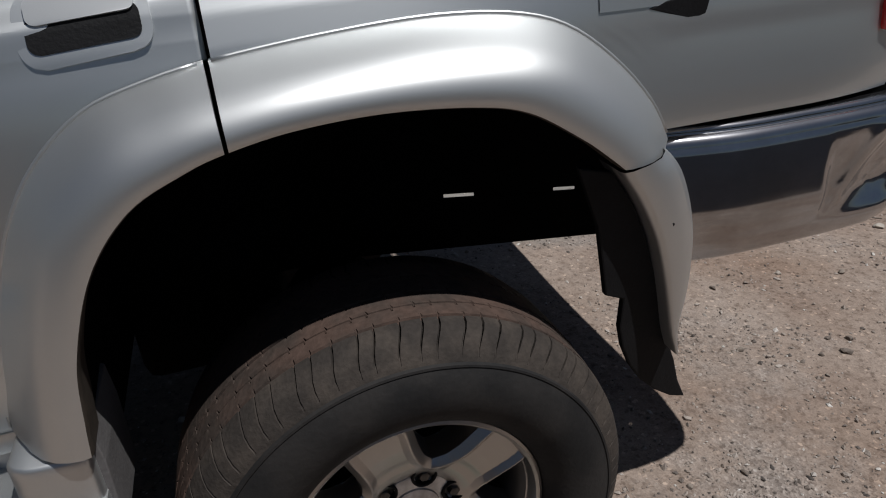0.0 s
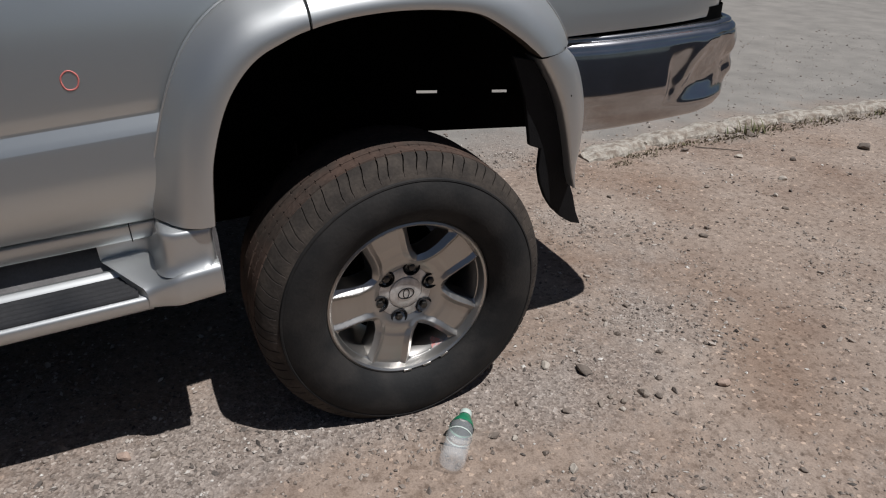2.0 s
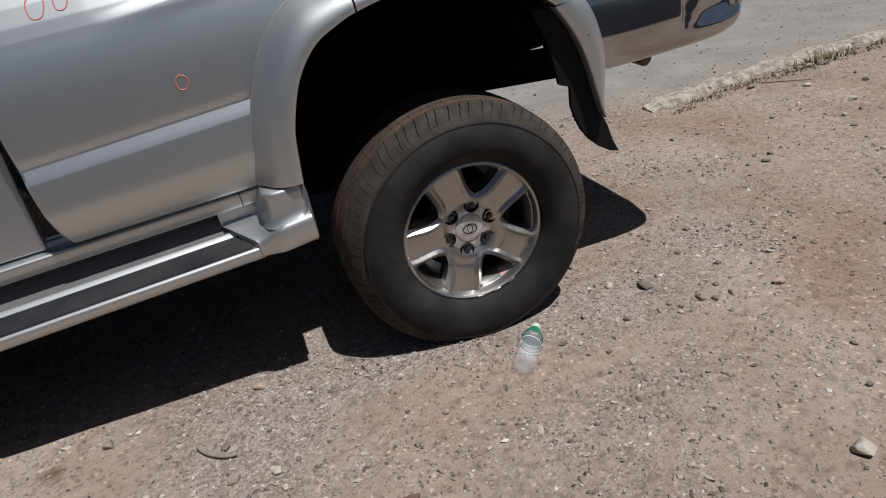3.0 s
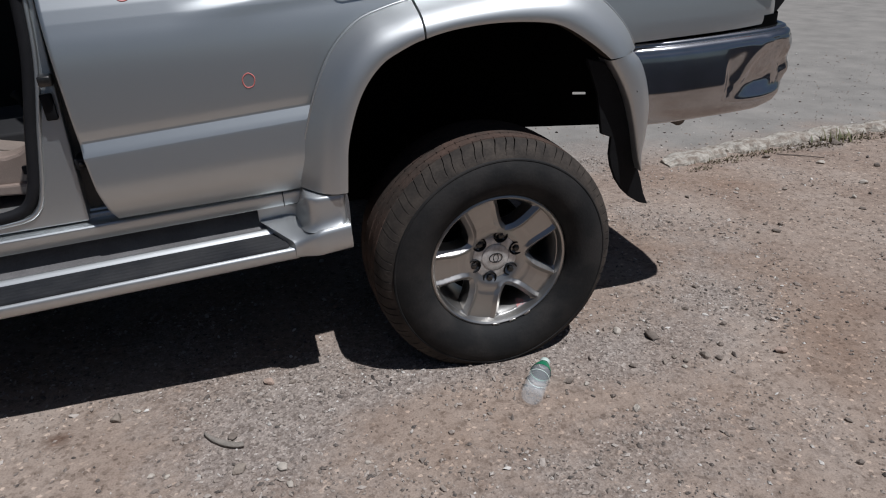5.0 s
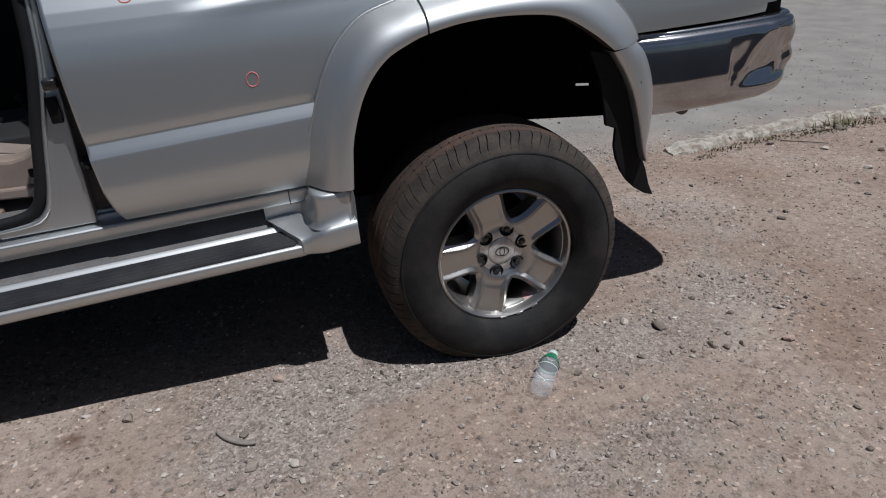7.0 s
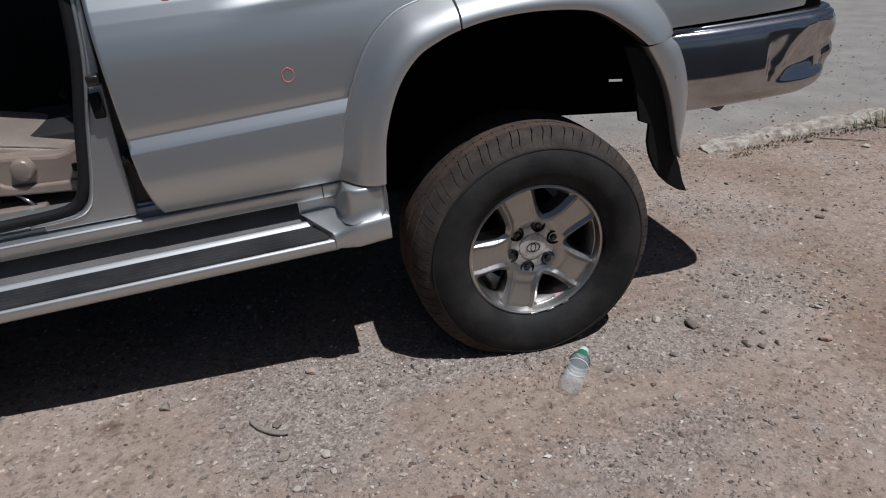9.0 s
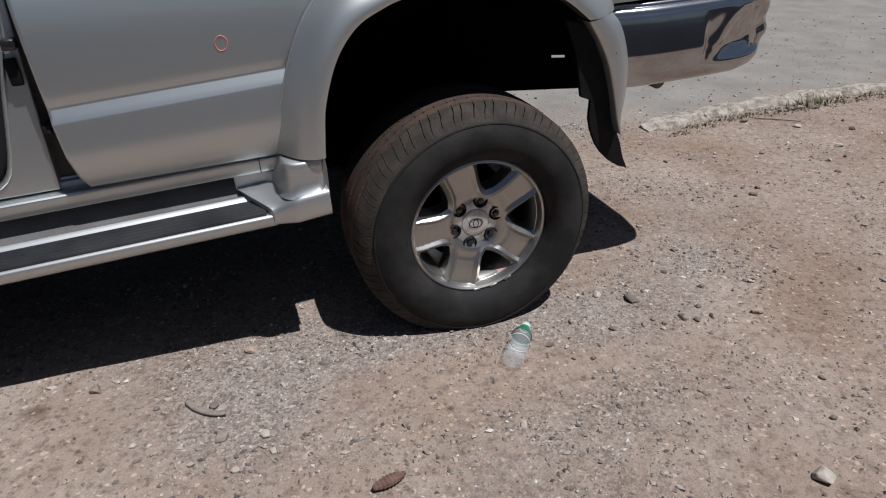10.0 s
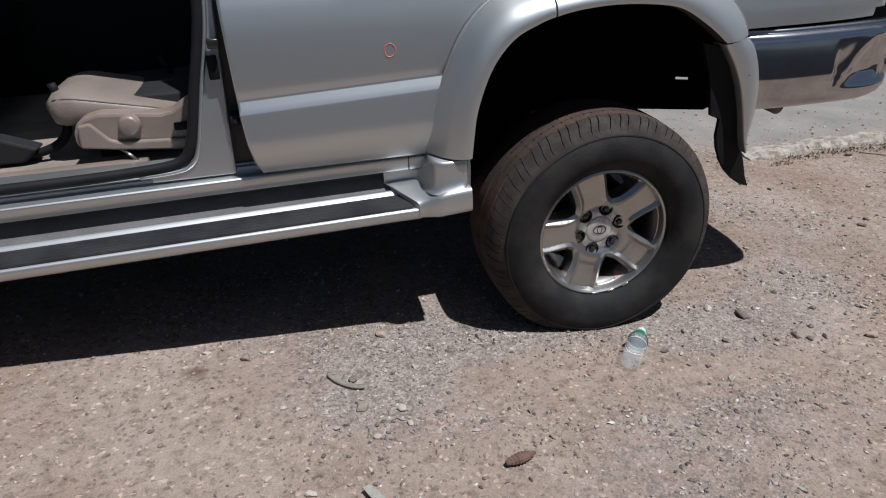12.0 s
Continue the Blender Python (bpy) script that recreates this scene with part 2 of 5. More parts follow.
def ground_material():
    m = bpy.data.materials.new("dirt_and_gravel")
    m.use_nodes = True
    t = m.node_tree
    b = t.nodes["Principled BSDF"]
    b.inputs["Roughness"].default_value = 0.95
    b.inputs["Specular IOR Level"].default_value = 0.2
    geo = t.nodes.new("ShaderNodeNewGeometry")

    def tex(scale, detail=6, kind="ShaderNodeTexNoise", rough=0.6):
        n = t.nodes.new(kind)
        n.inputs["Scale"].default_value = scale
        if kind == "ShaderNodeTexNoise":
            n.inputs["Detail"].default_value = detail
            n.inputs["Roughness"].default_value = rough
        t.links.new(geo.outputs["Position"], n.inputs["Vector"])
        return n

    def ramp(src, stops):
        r = t.nodes.new("ShaderNodeValToRGB")
        while len(r.color_ramp.elements) < len(stops):
            r.color_ramp.elements.new(0.5)
        for e, (p, c) in zip(r.color_ramp.elements, stops):
            e.position, e.color = p, (*c, 1)
        t.links.new(src, r.inputs["Fac"])
        return r.outputs["Color"]

    def mix(a, c, f, mode="MIX", k=1.0):
        n = t.nodes.new("ShaderNodeMix")
        n.data_type, n.blend_type = "RGBA", mode
        t.links.new(a, n.inputs["A"])
        t.links.new(c, n.inputs["B"])
        if f is None:
            n.inputs["Factor"].default_value = k
        else:
            t.links.new(f, n.inputs["Factor"])
        return n.outputs["Result"]

    def maths(op, p, q):
        n = t.nodes.new("ShaderNodeMath")
        n.operation = op
        for k, v in enumerate((p, q)):
            if isinstance(v, (int, float)):
                n.inputs[k].default_value = v
            else:
                t.links.new(v, n.inputs[k])
        return n.outputs[0]

    attr = t.nodes.new("ShaderNodeAttribute")
    attr.attribute_name = "gravelly"
    patch = maths("MULTIPLY_ADD", tex(5.5, 9, rough=0.72).outputs["Fac"], 1.3)
    t.links.new(attr.outputs["Fac"], patch.node.inputs[2])
    grav = ramp(maths("MULTIPLY", patch, 0.5), [(0.42, (0.03, 0.03, 0.03)), (0.61, (0.62, 0.62, 0.62))])
    dirt = ramp(tex(1.7, 9, rough=0.62).outputs["Fac"], [(0.32, (0.228, 0.170, 0.136)), (0.5, (0.281, 0.222, 0.182)), (0.68, (0.328, 0.272, 0.231))])
    mottle = ramp(tex(26, 7, rough=0.7).outputs["Fac"], [(0.36, (0.62, 0.59, 0.57)), (0.50, (1, 1, 1)), (0.70, (1.12, 1.11, 1.10))])
    dirt = mix(dirt, mottle, None, "MULTIPLY", 0.85)
    fine = ramp(tex(200, 5).outputs["Fac"], [(0.34, (0.74, 0.72, 0.70)), (0.50, (0.97, 0.97, 0.97)), (0.72, (1.13, 1.13, 1.13))])

    def cells(scale, stops):
        v = tex(scale, kind="ShaderNodeTexVoronoi")
        sp = t.nodes.new("ShaderNodeSeparateColor")
        t.links.new(v.outputs["Color"], sp.inputs[0])
        return ramp(sp.outputs[0], stops), v

    c1, v1 = cells(125, [(0.0, (0.12, 0.106, 0.100)), (0.3, (0.235, 0.210, 0.193)), (0.7, (0.31, 0.278, 0.255)), (0.96, (0.38, 0.345, 0.318)), (1.0, (0.56, 0.53, 0.50))])
    c2, v2 = cells(60, [(0.0, (0.62, 0.60, 0.60)), (0.5, (0.98, 0.97, 0.96)), (1.0, (1.25, 1.22, 1.2))])
    grit = mix(c1, c2, None, "MULTIPLY", 0.8)
    # single chips scattered over the bare dirt
    chip, v3 = cells(105, [(0.0, (0.60, 0.58, 0.57)), (0.07, (0.75, 0.73, 0.72)), (0.10, (1, 1, 1)), (0.95, (1, 1, 1)), (0.97, (1.35, 1.33, 1.3)), (1.0, (1.7, 1.68, 1.65))])
    dirt = mix(dirt, chip, None, "MULTIPLY", 1.0)
    col = mix(dirt, grit, grav)
    col = mix(col, fine, None, "MULTIPLY", 0.9)
    stain = ramp(tex(1.3, 6).outputs["Fac"], [(0.48, (1, 1, 1)), (0.68, (0.85, 0.77, 0.71))])
    col = mix(col, stain, None, "MULTIPLY", 0.8)
    # a dark damp clod mark
    spot = t.nodes.new("ShaderNodeVectorMath")
    spot.operation = "DISTANCE"
    t.links.new(geo.outputs["Position"], spot.inputs[0])
    spot.inputs[1].default_value = (-1.283, -0.013, 0.0)
    wet = maths("ADD", spot.outputs["Value"], maths("MULTIPLY", tex(30, 5).outputs["Fac"], 0.07))
    wetc = ramp(wet, [(0.045, (0.40, 0.31, 0.27)), (0.080, (1, 1, 1))])
    col = mix(col, wetc, None, "MULTIPLY", 1.0)
    # grey paved surface beyond the kerb line
    sep = t.nodes.new("ShaderNodeSeparateXYZ")
    t.links.new(geo.outputs["Position"], sep.inputs[0])
    wob = t.nodes.new("ShaderNodeMath")
    wob.operation = "MULTIPLY_ADD"
    t.links.new(tex(1.8, 6).outputs["Fac"], wob.inputs[0])
    wob.inputs[1].default_value = 1.1
    t.links.new(sep.outputs["Y"], wob.inputs[2])
    edge = ramp(wob.outputs[0], [(0.0, (0, 0, 0)), (1.0, (1, 1, 1))])
    mr = t.nodes.new("ShaderNodeMapRange")
    mr.inputs["From Min"].default_value, mr.inputs["From Max"].default_value = 2.0, 2.5
    t.links.new(wob.outputs[0], mr.inputs["Value"])
    paved = ramp(tex(3.2, 8).outputs["Fac"], [(0.3, (0.205, 0.192, 0.176)), (0.6, (0.27, 0.252, 0.230)), (0.8, (0.31, 0.285, 0.257))])
    speck = ramp(tex(160, 4).outputs["Fac"], [(0.3, (0.6, 0.6, 0.6)), (0.65, (1, 1, 1))])
    paved = mix(paved, speck, None, "MULTIPLY", 0.7)
    col = mix(col, paved, mr.outputs["Result"])
    t.links.new(col, b.inputs["Base Color"])
    vor = v1
    b1 = t.nodes.new("ShaderNodeBump")
    b1.inputs["Distance"].default_value = 0.011
    t.links.new(maths("MULTIPLY_ADD", mr.outputs["Result"], -0.40), b1.inputs["Strength"])
    b1.inputs["Strength"].links[0].from_node.inputs[2].default_value = 0.60
    t.links.new(tex(48, 8, rough=0.62).outputs["Fac"], b1.inputs["Height"])
    b2 = t.nodes.new("ShaderNodeBump")
    b2.inputs["Distance"].default_value = 0.005
    t.links.new(grav, b2.inputs["Strength"])
    t.links.new(vor.outputs["Distance"], b2.inputs["Height"])
    t.links.new(b1.outputs["Normal"], b2.inputs["Normal"])
    t.links.new(b2.outputs["Normal"], b.inputs["Normal"])
    return m


xs = spaced(-400, 400, -2.6, 3.4, 0.04)
ys = spaced(-400, 400, -1.6, 2.4, 0.04)
bm = bmesh.new()
grid = [[bm.verts.new((x, y, ground_z(x, y))) for x in xs] for y in ys]
for a, b in zip(grid, grid[1:]):
    for i in range(len(xs) - 1):
        bm.faces.new((a[i], a[i + 1], b[i + 1], b[i]))
GROUND = ground_material()
ground = part("ground", bm, GROUND)
share = ground.data.attributes.new("gravelly", "FLOAT", "POINT")
share.data.foreach_set("value", [gravelly(v.co.x, v.co.y) for v in ground.data.vertices])
tagged(ground, "brown dirt and grey gravel ground with bare patches", "ground", kind="structure")

# an unseen wall added behind the camera: closes the yard, darkens the car's reflections
wall = part("reflection_wall", box((-14, -3.0, -0.05), (14, -2.72, 1.04), 0.01), WALLM, smooth=False)
tagged(wall, "unseen low slate-blue wall added for dark reflections", "wall", kind="structure")

# ---- car ----
HUB_Z = 0.337
PITCH = 3.5
car = new("car")
car.empty_display_size = 0.2
car.matrix_world = pose(0, 0, HUB_Z) @ pose(0, 0, 0, 0, -PITCH, 0) @ pose(0, 0, -HUB_Z)
tagged(car, "silver metallic off-road wagon with a dented chrome bumper on dirt", "car")

DOOR_SIDE = [(0.60, 0.140), (0.632, 0.114), (0.645, 0.107), (0.66, 0.1015), (0.68, 0.0955), (0.70, 0.0912), (0.72, 0.0884), (0.74, 0.0882), (0.76, 0.0896), (0.78, 0.0912), (0.80, 0.0929), (0.822, 0.0948), (0.828, 0.0953), (0.861, 0.1082), (0.867, 0.1084), (0.880, 0.1066), (0.895, 0.1062), (0.92, 0.1066), (0.95, 0.1076),
             (0.98, 0.1090), (1.01, 0.1108), (1.04, 0.1138), (1.08, 0.1205), (1.12, 0.1310), (1.15, 0.1415), (1.19, 0.161), (1.22, 0.180), (1.25, 0.202)]
REAR_SIDE = [(0.60, 0.150), (0.70, 0.110), (0.80, 0.094), (0.90, 0.0865), (0.93, 0.0850), (0.96, 0.0856), (1.0, 0.0890), (1.04, 0.0932), (1.08, 0.0990), (1.11, 0.106), (1.15, 0.120), (1.19, 0.140), (1.22, 0.158), (1.25, 0.180)]


def side_y(z, table, x=0.0):
    y = float(np.interp(z, [a for a, _ in table], [b for _, b in table]))
    if x > 0.05 and z > 1.05:
        # the flank stands steeper towards the tail
        u = min(1.0, (x - 0.05) / 0.4)
        y -= u * u * (3 - 2 * u) * float(np.interp(z, [1.05, 1.11, 1.25], [0.0, 0.007, 0.042]))
    if x > 0.70:
        y += 0.55 * (x - 0.70) ** 2
    return y


# flare curves: outer seam on the body and lower lip, as (x, z)
OUTER = [(-0.537, 0.640), (-0.531, 0.690), (-0.509, 0.771), (-0.464, 0.897), (-0.409, 0.993), (-0.335, 1.058), (-0.255, 1.085), (-0.170, 1.100), (-0.030, 1.114), (0.113, 1.120), (0.232, 1.110), (0.310, 1.083),
         (0.384, 1.025), (0.438, 0.962), (0.470, 0.903)]
LIP = [(-0.421, 0.640), (-0.415, 0.690), (-0.400, 0.780), (-0.357, 0.887), (-0.298, 0.958), (-0.230, 0.993), (-0.177, 1.010), (-0.096, 1.024), (0.012, 1.028), (0.127, 1.018), (0.201, 0.999), (0.278, 0.951),
       (0.318, 0.920), (0.345, 0.897)]
outer_c = curve_points([(x, z) for x, z in OUTER], 401)
lip_c = curve_points([(x, z) for x, z in LIP], 401)


def flare_rows(i0, i1):
    rows = []
    prof = [(0.0, 0.0, 0.016), (0.0, 0.0, 0.0), (0.05, 0.10, -0.002), (0.16, 0.34, 0), (0.30, 0.62, 0), (0.45, 0.84, 0), (0.60, 0.97, 0), (0.75, 1.04, 0), (0.90, 1.06, 0), (0.98, 1.03, 0), (1.0, 0.98, 0), (1.0, 0.85, 0), (0.985, 0.30, 0)]
    for i in sorted({*range(i0, i1 + 1, 5), i1}):
        o, l = outer_c[i], lip_c[i]
        yo = side_y(max(o.y, 0.72), REAR_SIDE) - 0.003
        yl = 0.004
        row = []
        for s, d, e in prof:
            row.append((o.x + (l.x - o.x) * s, yo + (yl - yo) * d + e, o.y + (l.y - o.y) * s))
        rows.append(row)
    return rows


def nearest_index(curve, x):
    return min(range(len(curve)), key=lambda i: abs(curve[i].x - x) + (10 if curve[i].y < 0.95 else 0))


GAP_I = nearest_index(lip_c, -0.177)


def flare(name, i0, i1, parent, label):
    rows = [r[:10] for r in flare_rows(i0, i1)]
    bm = loft(rows)
    bm.faces.new([v for v in bm.verts][: len(rows[0])])
    bm.faces.new([v for v in bm.verts][-len(rows[0]):])
    bmesh.ops.recalc_face_normals(bm, faces=bm.faces)
    ob = sharp(part(name, bm, CLAD, parent, label), 60)
    part("lip_edge", loft([r[9:] for r in flare_rows(i0, i1)]), LIPM, ob if parent is car else parent, "dark brown inner lip")
    return ob


def door_y(x, z):
    """Door skin with the ledge that starts ahead of the handle."""
    d = 0.010 * min(1.0, max(0.0, (x + 0.77) / 0.16))
    zc = 1.122 + 0.11 * (x + 0.75)
    k = min(1.0, max(0.0, (z - zc + 0.012) / 0.030))
    k = k * k * (3 - 2 * k)
    return side_y(z, DOOR_SIDE) + d * (k - 0.5 * math.exp(-((z - zc + 0.01) / 0.03) ** 2))


def sag(x, z):
    """The pressed band runs down towards the front of the door."""
    return 0.036 * (-0.46 - x) * min(1.0, max(0.0, (z - 0.65) / 0.12)) * min(1.0, max(0.0, (1.06 - z) / 0.12))


def panel_by_z(xf, xr, zs, table, n, name, mat, parent, label="", t=0.02):
    rows = []
    for z in zs:
        a, b = xf(z), xr(z)
        rows.append([(a + (b - a) * k / n, door_y(a + (b - a) * k / n, z), z - sag(a + (b - a) * k / n, z)) for k in range(n + 1)])
    ob = part(name, loft(rows), mat, parent, label)
    return thick(ob, t, -1, False)


def flare_x(z):
    lo = [(p.x, p.y) for p in outer_c if p.x < -0.18]
    return float(np.interp(z, [q[1] for q in lo], [q[0] for q in lo])) + 0.015


DOOR_F = [(0.632, -1.012), (0.66, -1.026), (0.74, -1.040), (0.82, -1.047), (0.92, -1.051), (1.12, -1.058), (1.25, -1.062)]


def door_front(z):
    return float(np.interp(z, [a for a, _ in DOOR_F], [b for _, b in DOOR_F]))


def door_rear(z):
    return -0.179 if z > 1.096 else flare_x(z)


door_zs = [0.632, 0.638, 0.65, 0.67, 0.69, 0.71, 0.74, 0.77, 0.80, 0.816, 0.8275, 0.8285, 0.844, 0.8605, 0.8615, 0.867, 0.880, 0.895, 0.91, 0.94, 0.97, 1.0, 1.03, 1.05, 1.07, 1.085, 1.0955, 1.097] + [1.0985 + 0.0024 * k for k in range(42)] + [1.205, 1.22, 1.235, 1.25]
rear_door = panel_by_z(door_front, door_rear, door_zs, DOOR_SIDE, 84, "rear_door", PAINT, car, "closed silver rear door with red marker rings")
sharp(rear_door, 9)
flare("door_flare", 0, GAP_I - 1, rear_door, "silver plastic arch flare on door")
flare("quarter_flare", GAP_I + 1, 400, car, "silver plastic wheel-arch flare")

def edge_bead(i0, i1, parent):
    pts = [(outer_c[i].x, side_y(max(outer_c[i].y, 0.72), REAR_SIDE) - 0.0045, outer_c[i].y) for i in range(i0, i1 + 1, 6)]
    part("flare_edge", tube(pts, 0.0028, 8), CLAD, parent)


edge_bead(2, GAP_I - 2, rear_door)
edge_bead(GAP_I + 2, 398, car)

# door handle: bezel, recess and lever, flush with the skin
def skin_plate(x0, x1, z0, z1, lift, round_=0.32, nx=16, nz=24):
    rows = []
    for a in np.linspace(0, 1, nz):
        z = z0 + (z1 - z0) * a
        far = max(0.0, abs(2 * a - 1) - (1 - 2 * round_)) / (2 * round_)
        cut = round_ * (z1 - z0) * (1 - math.sqrt(max(0.0, 1 - far ** 2)))
        rows.append([(x0 + cut + (x1 - x0 - 2 * cut) * k / nx, side_y(z, DOOR_SIDE) - lift, z + 0.07 * (x0 + (x1 - x0) * k / nx + 0.3)) for k in range(nx + 1)])
    return loft(rows)


handle = thick(part("door_handle", skin_plate(-0.383, -0.232, 1.112, 1.196, 0.005), PAINT, rear_door, "silver pull handle with dark recess"), 0.006, -1)
part("recess", skin_plate(-0.372, -0.244, 1.128, 1.168, 0.0065), BLACK, handle)
thick(part("lever", skin_plate(-0.368, -0.248, 1.160, 1.190, 0.010), CLAD, handle), 0.004, -1)


def marker_ring(x, z, rx, rz, tilt=0.0):
    pts = []
    for k in range(28):
        a = 2 * math.pi * k / 28
        j = 1 + 0.03 * math.sin(2 * a + x * 40) + 0.02 * math.sin(5 * a)
        px, pz = x + rx * j * math.cos(a) + tilt * rz * math.sin(a), z + rz * j * math.sin(a)
        pts.append((px, door_y(px, pz) + 0.0006, pz))
    part("marker_ring", tube(pts, 0.0019, 6, True), REDMARK, rear_door, "red marker circle drawn on paint")


marker_ring(-0.622, 0.943, 0.0150, 0.0180, 0.0)
marker_ring(-0.868, 1.182, 0.020, 0.027, 0.2)
marker_ring(-0.811, 1.186, 0.017, 0.024, 0.2)

# rear quarter panel with its wrap to the tailgate
cols = []
qx = [-0.174 + 0.028 * i for i in range(23)] + [0.47, 0.52, 0.58, 0.64, 0.70, 0.75, 0.80, 0.85, 0.89, 0.93, 0.96]
qx = sorted(qx)
up = [(p.x, p.y) for p in outer_c if p.x > -0.20]


def quarter_low(x):
    if x > 0.462:
        return 0.915
    return float(np.interp(x, [q[0] for q in up], [q[1] for q in up])) - 0.012


for x in qx:
    zl = quarter_low(x)
    cols.append([(x, side_y(zl + (1.25 - zl) * k / 36, REAR_SIDE, x), zl + (1.25 - zl) * k / 36) for k in range(37)])
for a in (30, 60, 90):
    r = 0.05
    cols.append([(0.96 + r * math.sin(radians(a)) * 0.8, y + r * (1 - math.cos(radians(a))), z) for (_, y, z) in cols[len(qx) - 1]])
thick(part("quarter_panel", loft(cols), PAINT, car, "silver rear quarter panel"), 0.02, -1)

# fuel flap
part("fuel_flap", loft([[(x, side_y(z, REAR_SIDE, x) - 0.002, z) for x in np.linspace(0.352, 0.53, 8)] for z in np.linspace(1.098, 1.24, 10)]), PAINT, car, "silver fuel filler flap")
part("flap_recess", prism([(0.43, 1.095), (0.505, 1.072), (0.528, 1.078), (0.535, 1.11), (0.46, 1.104)], 0.0955, 0.12, 0.002), BLACK, car, "black fuel flap finger recess", smooth=False)

# tail lamp and tailgate
part("tail_lamp", prism([(0.885, 1.012), (0.975, 1.012), (0.978, 1.25), (0.888, 1.25)], 0.098, 0.20, 0.008), RED, car, "red tail lamp", smooth=False)
part("tailgate", box((0.985, 0.17, 0.93), (1.02, 1.58, 1.30), 0.015), PAINT, car, "silver tailgate")
part("tailgate_trim", prism([(0.99, 0.925), (1.02, 0.93), (1.050, 0.965), (1.066, 1.01), (1.070, 1.08), (1.066, 1.28), (0.995, 1.28)], 0.165, 0.26, 0.008), BLACK, car, "dark tailgate edge trim", smooth=False)

# chrome rear bumper with a crushed corner
bw = []
plan = curve_points([(0.465, 0.078), (0.60, 0.052), (0.75, 0.048), (0.88, 0.050), (0.965, 0.060), (1.032, 0.084), (1.070, 0.130), (1.089, 0.21), (1.096, 0.32), (1.098, 0.60)], 190) + [Vector((1.098, y, 0)) for y in (0.875, 1.2, 1.40)] + curve_points([(1.092, 1.45), (1.03, 1.60), (0.92, 1.67), (0.60, 1.68), (0.47, 1.66)], 16)
plan = [Vector((p.x, p.y, 0)) for p in plan]
def arc(cy, cz, r, a0, a1, n):
    return [(cy - r * math.cos(radians(a0 + (a1 - a0) * k / n)), cz + r * math.sin(radians(a0 + (a1 - a0) * k / n))) for k in range(n + 1)]


sec = [(0.055, 0.9063)] + arc(0.040, 0.896, 0.010, 90, 15, 8) + arc(0.0345, 0.8750, 0.0195, 82, 8, 10) + [(0.0146, 0.8745), (0.0125, 0.872), (0.0112, 0.862), (0.0096, 0.85), (0.0076, 0.83), (0.0056, 0.81), (0.0037, 0.79), (0.0018, 0.77), (0.0006, 0.755), (0.0012, 0.742), (0.0045, 0.727), (0.011, 0.71), (0.017, 0.69), (0.026, 0.67), (0.036, 0.652), (0.048, 0.643), (0.064, 0.641), (0.12, 0.648)]
sec_fine = []
for (i0, z0), (i1, z1) in zip(sec, sec[1:]):
    n_ = max(1, int(abs(z1 - z0) / 0.006))
    sec_fine += [(i0 + (i1 - i0) * k / n_, z0 + (z1 - z0) * k / n_) for k in range(n_)]
sec_fine.append(sec[-1])

def ease(a, b, v):
    u = min(1.0, max(0.0, (v - a) / (b - a)))
    return u * u * (3 - 2 * u)


for i, p in enumerate(plan):
    a, b = plan[max(i - 1, 0)], plan[min(i + 1, len(plan) - 1)]
    d = (b - a).normalized()
    n_in = Vector((-d.y, d.x, 0))
    row = []
    rise = 0.030 * max(0, min(1, (p.x - 0.92) / 0.2)) ** 1.5
    for inn, z in sec_fine:
        zz = z + (rise * (1 - (z - 0.642) / 0.26) if z < 0.9 else 0)
        zz += 0.010 * ease(0.88, 0.80, zz)
        q = p + n_in * inn
        if p.y < 0.3 and p.x > 0.76:
            # pushed-in corner: sharp start, deepest low down, folded back over the bottom roll
            gx = (0.45 * ease(0.764, 0.792, p.x) + 0.55 * ease(0.780, 0.92, p.x)) * (1 - ease(0.075, 0.14, p.y))
            gz = ease(0.885, 0.745, zz) if zz > 0.752 else ease(0.690, 0.752, zz)
            dent = 0.037 * gx * gz
            line = (p.x - 0.872) * 0.83 - (zz - 0.828) * 0.55
            dent -= 0.012 * gx * gz ** 0.5 * math.exp(-(line / 0.022) ** 2)
            k = ease(0.875, 0.93, p.x) * ease(0.70, 0.74, zz) * (1 - ease(0.86, 0.90, zz))
            dent += k * (0.009 * noise.noise((p.x * 18, p.y * 18 + 3, zz * 22)) + 0.002 * noise.noise((p.x * 60, p.y * 60, zz * 60)))
            q = q + n_in * dent
        row.append((q.x, q.y, zz))
    bw.append(row)
# black strip added to stop sun leaking between quarter panel and bumper
filler = []
for i in range(2, len(plan) - 2, 3):
    d = (plan[i + 1] - plan[i - 1]).normalized()
    q = plan[i] + Vector((-d.y, d.x, 0)) * 0.060
    filler.append([(q.x, q.y, z) for z in (0.862, 0.94)])
part("bumper_light_stop", loft(filler), UNDER, car)
thick(part("rear_bumper", loft(bw), CHROME, car, "dented chrome rear bumper"), 0.003, -1, False)
part("bumper_beam", box((0.88, 0.20, 0.74), (1.00, 1.55, 0.885), 0.01), UNDER, car)

